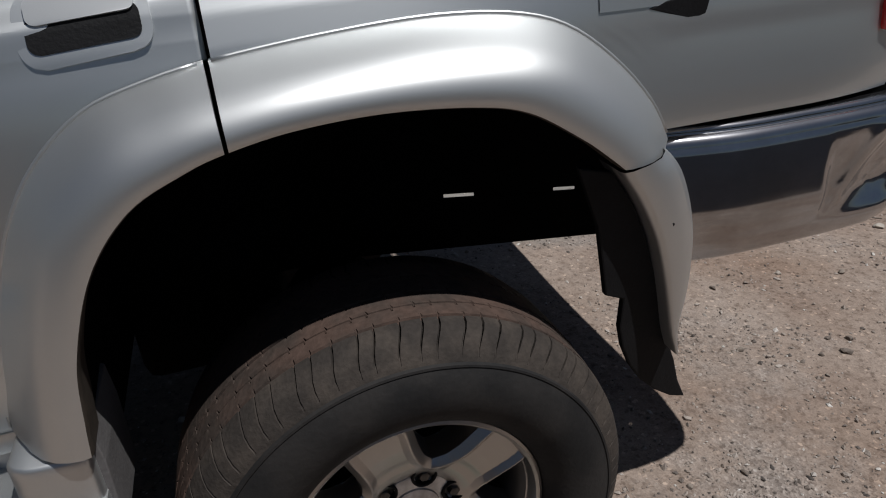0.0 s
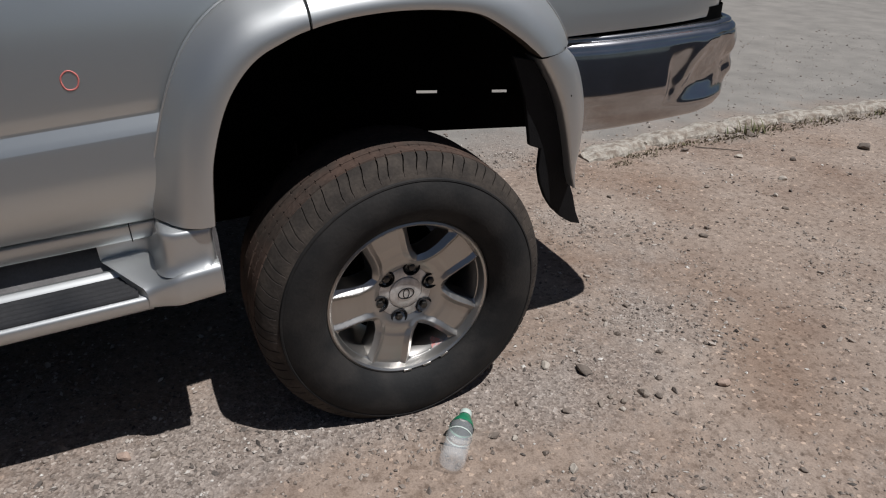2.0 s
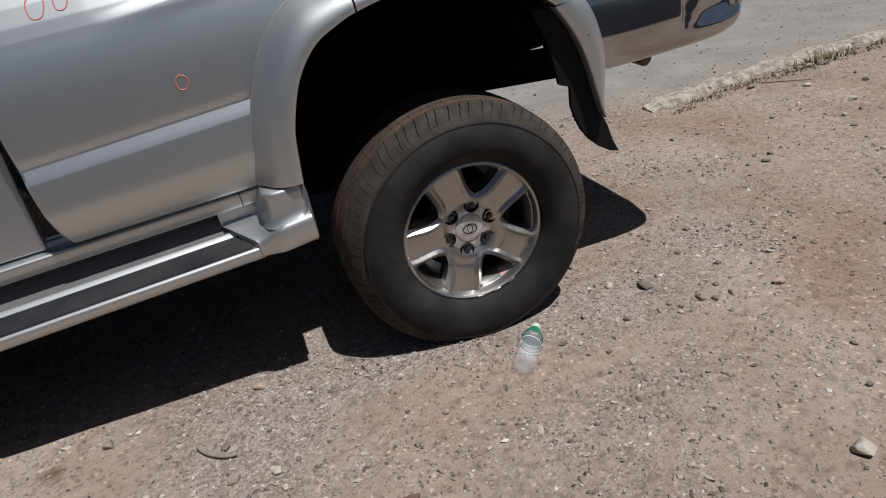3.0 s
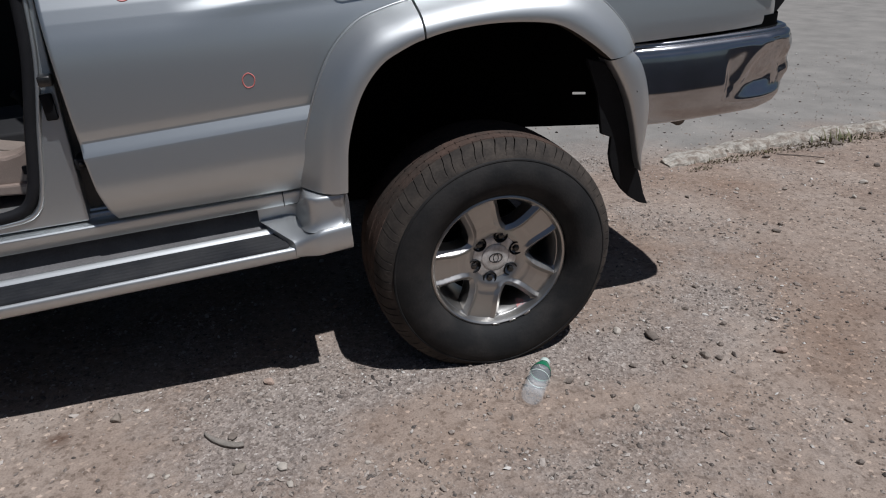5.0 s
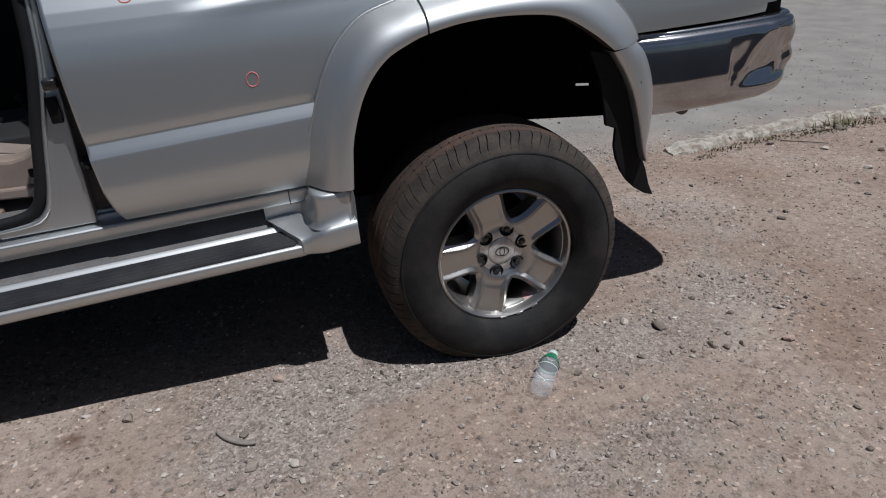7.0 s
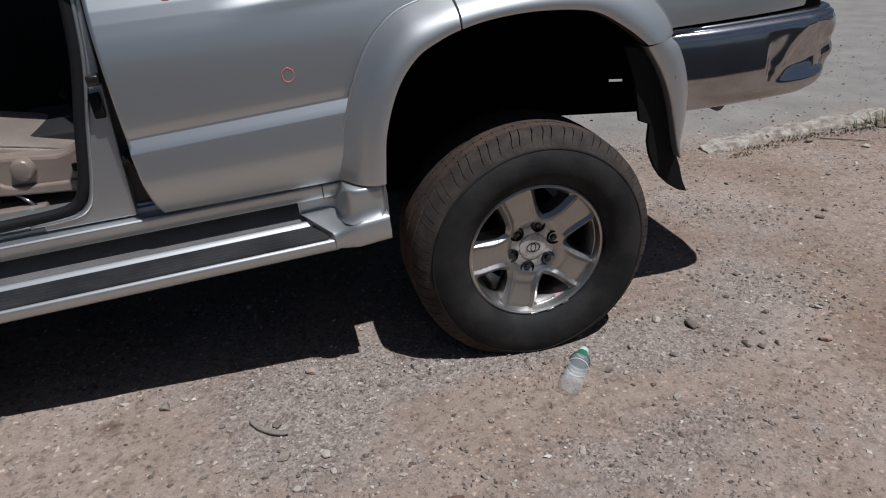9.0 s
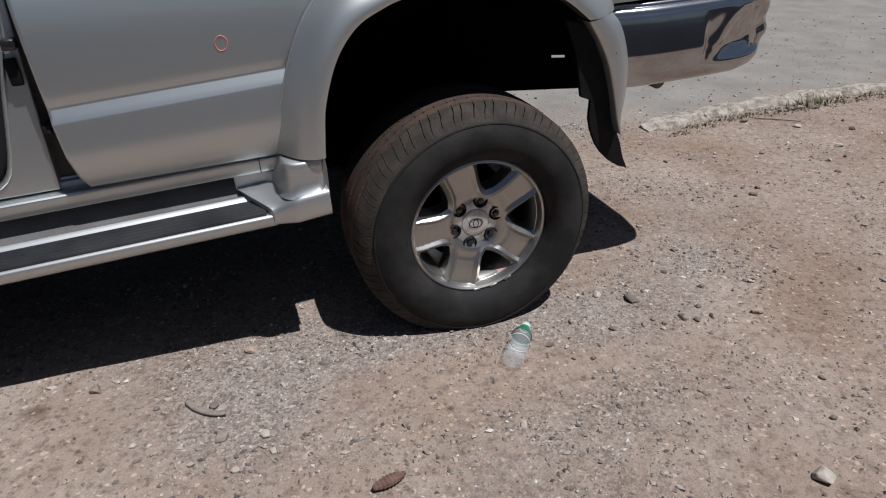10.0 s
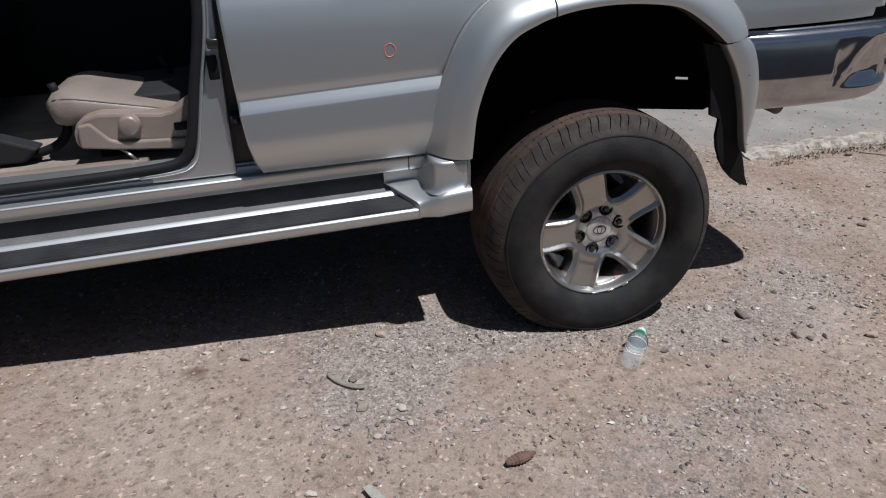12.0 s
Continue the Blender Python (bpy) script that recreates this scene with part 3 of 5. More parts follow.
# lower flare end, mud flap
FE_OUT = curve_points([(0.434, 0.908), (0.462, 0.880), (0.484, 0.825), (0.496, 0.765), (0.497, 0.710), (0.488, 0.655), (0.473, 0.600), (0.470, 0.55)], 25)
FE_IN = curve_points([(0.343, 0.893), (0.380, 0.835), (0.410, 0.770), (0.428, 0.705), (0.440, 0.645), (0.450, 0.590), (0.462, 0.55)], 25)
rows = []
for o, l in zip(FE_OUT, FE_IN):
    yo = 0.080
    rows.append([(o.x + (l.x - o.x) * s, yo + (0.0 - yo) * d, o.y + (l.y - o.y) * s) for s, d in ((-0.02, 0.0), (0.0, 0.35), (0.10, 0.72), (0.28, 0.93), (0.55, 1.03), (0.85, 1.05), (0.97, 1.0), (1.0, 0.9), (0.99, 0.1))])
fe = part("flare_end", loft(rows), CLAD, car, "silver lower flare piece with screws")
for x, z in ((0.431, 0.797), (0.441, 0.748)):
    part("screw", turned([(0.0, -0.0030), (0.003, -0.0030), (0.004, -0.001), (0.004, 0.01)], 10), BLACK, fe, mw=pose(x, 0, z))
FLAP = [(0.345, 0.885), (0.385, 0.825), (0.412, 0.76), (0.430, 0.70), (0.445, 0.64), (0.462, 0.575), (0.486, 0.51), (0.499, 0.460), (0.517, 0.419), (0.485, 0.430), (0.450, 0.455), (0.420, 0.486), (0.397, 0.522), (0.380, 0.565), (0.372, 0.605), (0.376, 0.660), (0.343, 0.675), (0.337, 0.72), (0.325, 0.80), (0.29, 0.90)]
part("mud_flap", prism(FLAP, 0.032, 0.046, 0.003), BLACK, car, "black curved mud flap", smooth=False)
part("flap_edge", prism([(0.345, 0.885), (0.43, 0.70), (0.462, 0.57), (0.517, 0.42), (0.505, 0.42), (0.45, 0.56), (0.415, 0.69), (0.33, 0.87)], 0.040, 0.12, 0.002), BLACK, car, smooth=False)

# wheel housing
arch_rows = []
for i in range(0, 401, 10):
    l = lip_c[i]
    arch_rows.append([(l.x - (0.004 if l.x < 0 else -0.004), 0.05, l.y + 0.006), (l.x * 1.03, 0.30, l.y + 0.02), (l.x * 1.03, 0.62, l.y + 0.02)])
# housing, rail and floor take the shade-black colour
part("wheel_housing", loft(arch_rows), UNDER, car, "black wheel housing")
def rail_low(x):
    return 0.620 - 0.118 * (min(x, 0.57) - 0.12) + 0.35 * min(0.25, max(0.0, x - 0.57))


def slit_z(x):
    return 0.7175 - 0.125 * (x - 0.26)


# chassis rail in a lower and an upper band, joined by brackets that leave two slits
rx = [-0.45, -0.2, 0.0, 0.12, 0.204, 0.270, 0.445, 0.498, 0.57, 0.63, 0.80, 0.97]
rail = new("chassis_rail")
rail.parent = car
tagged(rail, "black chassis rail")
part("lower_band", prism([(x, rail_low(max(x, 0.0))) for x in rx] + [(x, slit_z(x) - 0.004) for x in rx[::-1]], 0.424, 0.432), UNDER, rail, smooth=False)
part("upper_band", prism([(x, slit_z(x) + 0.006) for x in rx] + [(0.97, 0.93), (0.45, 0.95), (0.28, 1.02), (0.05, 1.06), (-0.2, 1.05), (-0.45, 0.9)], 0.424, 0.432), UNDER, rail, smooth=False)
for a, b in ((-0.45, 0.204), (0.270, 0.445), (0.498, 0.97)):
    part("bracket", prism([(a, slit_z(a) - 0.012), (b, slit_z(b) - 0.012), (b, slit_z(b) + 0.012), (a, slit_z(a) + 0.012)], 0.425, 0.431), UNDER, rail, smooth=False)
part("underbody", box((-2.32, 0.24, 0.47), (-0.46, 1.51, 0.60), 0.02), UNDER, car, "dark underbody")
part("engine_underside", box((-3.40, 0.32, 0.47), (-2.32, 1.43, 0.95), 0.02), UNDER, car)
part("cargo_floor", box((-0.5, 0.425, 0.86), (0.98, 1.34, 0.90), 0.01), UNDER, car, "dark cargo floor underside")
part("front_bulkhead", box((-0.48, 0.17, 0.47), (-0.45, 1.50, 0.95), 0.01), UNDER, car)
# two dark boxes added to hide the far wheel where all is black shade
part("far_wheel_blocker", box((-0.44, 0.50, 0.40), (-0.13, 1.30, 0.64), 0.03), UNDER, car)
part("view_blocker", box((-0.135, 0.95, 0.40), (0.09, 1.32, 0.62), 0.02), UNDER, car)
part("axle", tube([(0, 0.22, 0.337), (0, 1.5, 0.337)], 0.045, 14), UNDER, car, "rear axle")
part("differential", turned([(0.0, -0.12), (0.09, -0.10), (0.13, 0.0), (0.09, 0.10), (0.0, 0.12)], 24), UNDER, car, mw=pose(0.0, 0.80, 0.337))
part("silencer", tube([(0.46, 1.27, 0.571), (0.48, 1.27, 0.571), (0.87, 1.27, 0.571), (0.89, 1.27, 0.571)], [0.07, 0.098, 0.098, 0.07], 20), UNDER, car, "dark exhaust silencer")
part("exhaust_pipe", tube([(0.60, 0.80, 0.66), (0.80, 0.74, 0.62), (0.862, 0.62, 0.565), (0.866, 0.50, 0.555), (0.866, 0.40, 0.552)], 0.027, 16), STONE_D, car, "rusty exhaust pipe")

# rocker, side step
def along(sec, x0, x1, n=40, drop=0.0, slope=0.0, tilt=0.0):
    """A profile swept along x that runs down towards the front by slope, and lies lower by tilt at its inner side."""
    return loft([[(x, y, z - drop - tilt * min(1.0, max(0.0, (y - 0.02) / 0.1)) + slope * (x + 0.58)) for y, z in sec] for x in np.linspace(x0, x1, n + 1)])


sharp(part("rocker_panel", along([(0.22, 0.647), (0.172, 0.6465), (0.167, 0.645), (0.164, 0.641), (0.163, 0.632), (0.140, 0.6275), (0.128, 0.6255), (0.124, 0.622), (0.123, 0.617), (0.128, 0.590), (0.131, 0.584), (0.138, 0.581), (0.175, 0.575), (0.21, 0.57), (0.22, 0.54), (0.22, 0.50)], -2.35, -0.475, slope=0.012), PAINT, car, "silver door sill panel"), 24)
step = new("side_step")
step.parent = car
tagged(step, "silver side step with ribbed rubber tread")
part("step_body", along([(0.128, 0.520), (0.126, 0.540), (0.122, 0.546), (0.114, 0.545), (0.104, 0.534), (0.100, 0.528), (0.034, 0.508), (0.022, 0.506), (0.018, 0.500), (0.020, 0.482), (0.028, 0.472), (0.06, 0.468), (0.128, 0.470), (0.128, 0.520)], -2.35, -0.578, drop=0.008, slope=0.018, tilt=0.010), CLAD, step, "silver step moulding")
part("step_mount", along([(0.126, 0.530), (0.140, 0.541), (0.155, 0.556), (0.168, 0.574), (0.20, 0.590), (0.23, 0.60), (0.23, 0.48), (0.126, 0.475)], -2.35, -0.60, drop=0.008, slope=0.014, tilt=0.008), MOUNT, step, "dark grey plastic step mount")
pad = []
for k in range(5):
    y1 = 0.101 - 0.0145 * k
    z1 = 0.5345 - 0.0040 * k
    pad += [(y1, z1 - 0.002), (y1 - 0.0012, z1), (y1 - 0.0115, z1 - 0.0030), (y1 - 0.0127, z1 - 0.0055)]
part("tread_pad", along(pad + [(0.028, 0.509)], -2.35, -0.60, drop=0.0075, slope=0.018, tilt=0.010), PAD, step, "dark ribbed rubber tread")
# flared rear end of the step: foot and column
def foot_section(u):
    """One cut of the foot at share u of its length: flat top, rounded lip and underside."""
    flat = ease(0.0, 0.55, u)
    y1 = 0.026 - 0.026 * ease(0.0, 0.45, u)
    pts = []
    for k in range(9):
        y = 0.175 + (y1 - 0.175) * k / 8
        pts.append((y, 0.5535 - 0.024 * min(1.2, max(0.0, (0.12 - y) / 0.10)) * (1 - flat)))
    zl = pts[-1][1]
    pts += [(y1 - 0.0045, zl - 0.002), (y1 - 0.008, zl - 0.006), (y1 - 0.0105, zl - 0.014), (y1 - 0.0115, 0.512), (y1 - 0.0105, 0.494), (y1 - 0.006, 0.483), (y1 + 0.006, 0.476), (0.18, 0.470)]
    row = []
    for y, z in pts:
        xs_ = -0.662 + min(1.0, max(0.0, (0.135 - y) / 0.12)) * 0.080
        row.append((xs_ + u * (-0.429 - xs_), y, z - 0.012 * (1 - u)))
    return row


e_rows = [foot_section(k / 30) for k in range(31)]
bm = loft(e_rows, cap=True)
sharp(part("step_end", bm, CLAD, step, "silver flared step end"), 45)
plan_c = curve_points([(-0.665, 0.153), (-0.60, 0.1525), (-0.572, 0.150), (-0.557, 0.138), (-0.548, 0.10), (-0.541, 0.060), (-0.533, 0.033), (-0.518, 0.019), (-0.498, 0.0135), (-0.46, 0.012), (-0.440, 0.013), (-0.432, 0.020), (-0.430, 0.05), (-0.430, 0.12), (-0.430, 0.19)], 75)
c_rows = []
for u in (0.0, 0.02, 0.05, 0.09, 0.14, 0.20, 0.28, 0.40, 0.60, 0.80, 0.93, 0.98, 1.0):
    row = []
    for i, p in enumerate(plan_c):
        d = (plan_c[min(i + 1, len(plan_c) - 1)] - plan_c[max(i - 1, 0)]).normalized()
        top = 0.578 + 0.056 * ease(-0.560, -0.535, p.x)
        base = 0.5505 - 0.012 * ease(-0.44, -0.53, p.x)
        z = base + (top - base) * u
        flare_out = 0.017 * math.exp(-(z - base) / 0.013) * ease(-0.60, -0.54, p.x) * ease(-0.434, -0.452, p.x) - 0.005 * max(0.0, (u - 0.93) / 0.07) ** 2
        row.append((p.x + d.y * flare_out, p.y - d.x * flare_out, z))
    c_rows.append(row)
c_rows.append([(p.x, 0.19, c_rows[-1][i][2]) for i, p in enumerate(plan_c)])
sharp(part("step_column", loft(c_rows), CLAD, step, "silver step end column"), 50)
part("step_shield", prism([(-0.432, 0.455), (-0.424, 0.47), (-0.420, 0.60), (-0.424, 0.655), (-0.434, 0.66)], 0.035, 0.20, 0.002), MOUNT, step, "grey plastic splash shield", smooth=False)
part("seam", box((-0.5905, 0.1195, 0.584), (-0.5885, 0.13, 0.627)), SEAL, car)

# B-pillar, door opening seal, sill, cabin
PIL = [(-1.089, 0.628), (-1.087, 0.72), (-1.083, 0.82), (-1.079, 0.93), (-1.070, 1.10), (-1.064, 1.25), (-1.085, 1.25), (-1.100, 1.08), (-1.118, 0.985), (-1.145, 0.88), (-1.169, 0.775), (-1.182, 0.720), (-1.200, 0.675), (-1.235, 0.652), (-1.32, 0.645), (-1.32, 0.628)]
LEAN = pose(0, 0.145, 0.63, -3.5, 0, 0) @ pose(0, -0.145, -0.63)
part("b_pillar", prism(PIL, 0.145, 0.20, 0.004), PAINT, car, "silver door pillar", smooth=False, mw=LEAN)
part("door_jamb", prism([(-1.095, 0.62), (-0.98, 0.62), (-1.01, 0.8), (-1.02, 1.25), (-1.07, 1.25), (-1.085, 0.9)], 0.19, 0.21), JAMB, car, "painted door jamb coloured dark for shadow", smooth=False)
bead = curve_points([(-1.078, 1.24), (-1.094, 1.08), (-1.112, 0.985), (-1.139, 0.88), (-1.163, 0.775), (-1.177, 0.722), (-1.196, 0.680), (-1.235, 0.656), (-1.35, 0.648)], 40)
part("pillar_bead", tube([(p.x, 0.144, p.y) for p in bead], 0.0065, 8), PAINT, car, mw=LEAN)
seal_pts = curve_points([(-1.096, 1.24), (-1.112, 1.08), (-1.131, 0.985), (-1.158, 0.88), (-1.182, 0.775), (-1.197, 0.725), (-1.218, 0.690), (-1.255, 0.672), (-1.35, 0.664), (-1.6, 0.658), (-2.2, 0.656)], 60)
part("door_seal", tube([(p.x, 0.150, p.y) for p in seal_pts], 0.016, 8), SEAL, car, "black rubber door seal", mw=LEAN)
part("sill_plate", box((-2.35, 0.18, 0.602), (-1.02, 0.30, 0.648), 0.006), PAINT, car)
part("sill_trim", box((-2.35, 0.29, 0.602), (-1.36, 0.37, 0.640), 0.006), TRIM, car, "beige plastic sill trim")
part("door_hinge", box((-1.078, 0.128, 0.772), (-1.045, 0.19, 0.800), 0.004), SEAL, car, "dark door hinge")
part("latch_striker", box((-1.10, 0.118, 0.985), (-1.07, 0.155, 1.010), 0.004), NUT, car, "dull metal door striker")
part("hinge_bolt", turned([(0.0, -0.006), (0.005, -0.006), (0.0065, -0.002), (0.0065, 0.01)], 12), NUT, car, mw=pose(-1.062, 0.126, 0.786))
part("latch_plate", box((-1.112, 0.140, 0.90), (-1.085, 0.155, 0.965), 0.004), BLACK, car)

part("cabin_floor", box((-2.6, 0.36, 0.605), (-0.5, 1.5, 0.625), 0.004), CARPET, car, "tan cabin carpet")
# near-black sheets stand in for the shaded depth of the cabin
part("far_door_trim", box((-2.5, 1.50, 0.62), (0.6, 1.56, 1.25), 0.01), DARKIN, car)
part("cabin_back_shade", box((-0.62, 0.22, 0.62), (-0.55, 1.5, 1.25), 0.01), DARKIN, car)

# ---- body shell: far side, roof, nose ----
def shell_row(x, w, zb, belt, roof, tw):
    """Half-width w, sill zb, belt height, roof height and roof half-width tw."""
    c = 0.875
    pts = [(c - w, zb), (c - w, belt - 0.08), (c - w + 0.05, belt)]
    if roof > belt + 0.05:
        pts += [(c - tw - 0.04, roof - 0.07), (c - tw + 0.06, roof)]
    else:
        pts += [(c - w + 0.12, belt + 0.02), (c - w + 0.3, belt + 0.04)]
    pts += [(2 * c - y, z) for y, z in pts[::-1]]
    return [(x, y, z) for y, z in pts]


rows = [shell_row(x, 0.70, 0, 1.25, 1.86, 0.45) for x in (-1.75, -1.4, -0.9, -0.4, 0.2, 0.7, 0.93)]
roofb = bmesh.new()
loft([r[3:7] for r in rows], bm=roofb)
thick(part("roof", roofb, PAINT, car, "silver roof"), 0.03, 0)
for name, x0, x1 in (("rear_side_window", -1.02, -0.20), ("quarter_window", -0.14, 0.86)):
    for s in (0, 1):
        rr = []
        for x in (x0, x1):
            q = [(x, 0.165, 1.252), (x, 0.375, 1.79)]
            rr.append([(a, y if not s else 1.75 - y, z) for a, y, z in q])
        thick(part(name, loft(rr), GLASS, car, "tinted side window", smooth=False), 0.005, 0)
for s in (0, 1):
    for x0, x1, lean in ((-1.08, -1.02, 0.16), (-0.20, -0.14, 0.0), (0.86, 0.96, 0.0)):
        rr = [[(x + dx, y if not s else 1.75 - y, z) for y, z, dx in ((0.160, 1.245, 0), (0.360, 1.80, lean))] for x in (x0, x1)]
        thick(part("window_pillar", loft(rr), PAINT, car, smooth=False), 0.03, 0)
thick(part("rear_window", loft([[(0.99, y, 1.29), (0.93, y, 1.80)] for y in (0.30, 0.875, 1.45)]), GLASS, car, smooth=False), 0.005, 0)
thick(part("windscreen", loft([[(-2.30, y, 1.27), (-1.76, y, 1.80)] for y in (0.30, 0.875, 1.45)]), GLASS, car, smooth=False), 0.005, 0)
# far flank in one skin
rows = []
for x in np.linspace(-2.2, 0.96, 30):
    rows.append([(x, 1.75 - side_y(z, REAR_SIDE, x), z) for z in np.linspace(1.12 if abs(x) < 0.42 else 0.66, 1.25, 14)])
thick(part("far_flank", loft(rows), PAINT, car, "silver far side panel"), 0.02, 0)
# nose: wings and bonnet
rows = []
for x, w, zb, zt in ((-2.2, 0.80, 0.62, 1.25), (-2.32, 0.80, 1.05, 1.24), (-2.675, 0.81, 1.08, 1.22), (-3.03, 0.80, 1.05, 1.18), (-3.15, 0.79, 0.62, 1.16), (-3.42, 0.74, 0.60, 1.08), (-3.50, 0.68, 0.62, 0.95)):
    c = 0.875
    half = [(c - w, zb), (c - w - 0.005, zb + (zt - zb) * 0.6), (c - w + 0.06, zt), (c - w + 0.30, zt + 0.03), (c, zt + 0.04)]
    rows.append([(x, y, z) for y, z in half] + [(x, 2 * c - y, z) for y, z in half[-2::-1]])
thick(part("nose", loft(rows), PAINT, car, "silver bonnet and front wings"), 0.02, 0)

# ---- wheels ----
TR = 0.380
PITCHES = 72
STEPS = ((0.0, 0), (0.03, 1), (0.085, 1), (0.115, 0), (0.55, 0))
ANGLES = [(2 * math.pi * (p + o + 0.14 * math.sin(2.3 * p)) / PITCHES, n) for p in range(PITCHES) for o, n in STEPS]
NT = len(ANGLES)
meshes = {}


def soft_min(a, b, k):
    h = max(0.0, k - abs(a - b)) / k
    return min(a, b) - h * h * k / 4


def window_depth(u, q):
    """How far a point of the wheel's face lies inside a window; u along the spoke, q across it."""
    r = math.hypot(u, q)
    half = 0.0550 + 0.005 * ease(0.13, 0.19, u) + 0.003 * ease(0.115, 0.095, u)
    return soft_min(soft_min((abs(q) - half) * 0.97, r - 0.105, 0.016), 0.1970 - r, 0.010)


def face_y(r, d):
    """Depth of the face: dished from hub to rim, a ridge round each window, a shallow channel along the spoke."""
    y = float(np.interp(r, [0.046, 0.060, 0.078, 0.10, 0.125, 0.15, 0.172, 0.19, 0.2035], [0.0485, 0.0470, 0.0375, 0.0255, 0.0170, 0.0125, 0.0105, 0.0095, 0.0100]))
    y += 0.014 * min(1.0, max(0.0, (d + 0.0125) / 0.0125)) * ease(0.075, 0.098, r)
    y += 0.0085 * min(1.0, max(0.0, (-0.0145 - d) / 0.0110)) * ease(0.082, 0.118, r)
    return y + min(0.05, max(0.0, d) * 18)


def wheel_meshes():
    # tyre: radius and depth profile, y = 0 at the rim flange
    side = [(0.2160, 0.006), (0.2170, -0.003), (0.2205, -0.011), (0.228, -0.020), (0.239, -0.029), (0.252, -0.036), (0.268, -0.0405), (0.285, -0.0415), (0.302, -0.039), (0.317, -0.034), (0.3275, -0.0285), (0.3290, -0.0300), (0.3325, -0.0290), (0.3340, -0.0235)]
    tread = [(0.340, -0.0205), (0.352, -0.012), (0.3625, -0.003), (0.3705, 0.008), (0.3755, 0.020), (0.3775, 0.034)]
    # four ribs parted by narrow grooves, with short sipes at their edges only
    crown = []
    for y0, y1, r0, r1 in ((0.0395, 0.070, 0.3786, 0.3800), (0.0735, 0.106, 0.3803, 0.3808), (0.111, 0.162, 0.3820, 0.3820), (0.167, 0.214, 0.3812, 0.3795)):
        e = 0.007
        crown += [(0.3745, y0 - 0.0015, 0.0), (r0, y0, 0.0045), (r0, y0 + e, 0.0), (r1, y1 - e, 0.0), (r1, y1, 0.0045), (0.3745, y1 + 0.0015, 0.0)]
    back = [(0.372, 0.258), (0.360, 0.280), (0.33, 0.298), (0.29, 0.306), (0.25, 0.300), (0.2175, 0.25)]
    low = HUB_Z - 0.001

    def shape(r, y, k, deep, skew=0.0):
        a, n = ANGLES[k % NT]
        a += skew
        rr = r - deep * n
        x, z = rr * math.cos(a), rr * math.sin(a)
        if z < -0.18:
            g = ((-z - 0.18) / (TR - 0.18)) ** 2 * max(0, 1 - abs(x) / 0.32)
            mid = 0.125
            y = mid + (y - mid) * (1 + 0.12 * g)
        z = max(z, -low)
        return (x, y, z)

    rows = [[shape(r, y, k, 0) for k in range(NT)] for r, y in side]
    meshes["sidewall"] = loft(rows, closed=True)
    rows = [[shape(r, y, k, 0) for k in range(NT)] for r, y in side[-1:]]
    for j, (r, y) in enumerate(tread):
        rows.append([shape(r, y, k, (0.0, 0.004, 0.009, 0.010, 0.008, 0.004)[j], (0.0, -0.004, -0.014, -0.028, -0.038, -0.042)[j]) for k in range(NT)])
    meshes["shoulder"] = loft(rows, closed=True)
    rows = rows[-1:]
    for j, (r, y, deep) in enumerate(crown):
        rows.append([shape(r, y, k, deep, -0.042 - 0.006 * math.sin(j * 1.3)) for k in range(NT)])
    for r, y in back:
        rows.append([shape(r, y, k, 0.006 if r > 0.35 else 0, -0.042) for k in range(NT)])
    meshes["tread"] = loft(rows, closed=True)
    # rim barrel
    meshes["barrel"] = turned([(0.2160, 0.012), (0.2175, 0.004), (0.2150, -0.003), (0.2100, -0.005), (0.2050, -0.001), (0.2015, 0.010), (0.1990, 0.022), (0.1930, 0.032), (0.1860, 0.050), (0.1800, 0.090), (0.1780, 0.20), (0.200, 0.235)], 128)
    # one fifth of the cast face: a spoke with half a window on each side, wide bevels round the windows
    nr, na = 96, 132
    bm = bmesh.new()
    vs = {}
    for i in range(nr + 1):
        for k in range(na + 1):
            r, a = 0.046 + (0.2035 - 0.046) * i / nr, radians(-36 + 72 * k / na)
            u, q = r * math.cos(a), r * math.sin(a)
            d = window_depth(u, q)
            if abs(d) < 0.0013 and 0 < k < na:
                # the window's edge runs along the mesh
                e = 1e-4
                gu, gq = (window_depth(u + e, q) - d) / e, (window_depth(u, q + e) - d) / e
                n = max(0.2, gu * gu + gq * gq)
                u, q = u - d * gu / n, q - d * gq / n
                d = 0.0
            vs[i, k] = (bm.verts.new((u, face_y(math.hypot(u, q), d), q)), d)
    for i in range(nr):
        for k in range(na):
            c = [vs[i, k], vs[i, k + 1], vs[i + 1, k + 1], vs[i + 1, k]]
            if min(p[1] for p in c) < 0.0028:
                bm.faces.new([p[0] for p in c])
    bmesh.ops.delete(bm, geom=[v for v in bm.verts if not v.link_faces], context="VERTS")
    bmesh.ops.recalc_face_normals(bm, faces=bm.faces)
    meshes["spoke"] = bm
    meshes["hub"] = turned([(0.094, 0.10), (0.090, 0.070), (0.080, 0.060), (0.060, 0.054), (0.046, 0.0492), (0.0, 0.050)], 96)
    lobes = []
    for lim, y in ((1.0, 0.056), (0.99, 0.044), (0.965, 0.0405), (0.93, 0.0395)):
        ring = []
        for k in range(96):
            a = 2 * math.pi * k / 96
            near = min(abs((a - radians(77 + 60 * q) + math.pi) % (2 * math.pi) - math.pi) for q in range(6))
            rr = (0.0735 - 0.0225 * math.exp(-(near / 0.225) ** 4)) * lim
            ring.append((rr * math.cos(a), y, rr * math.sin(a)))
        lobes.append(ring)
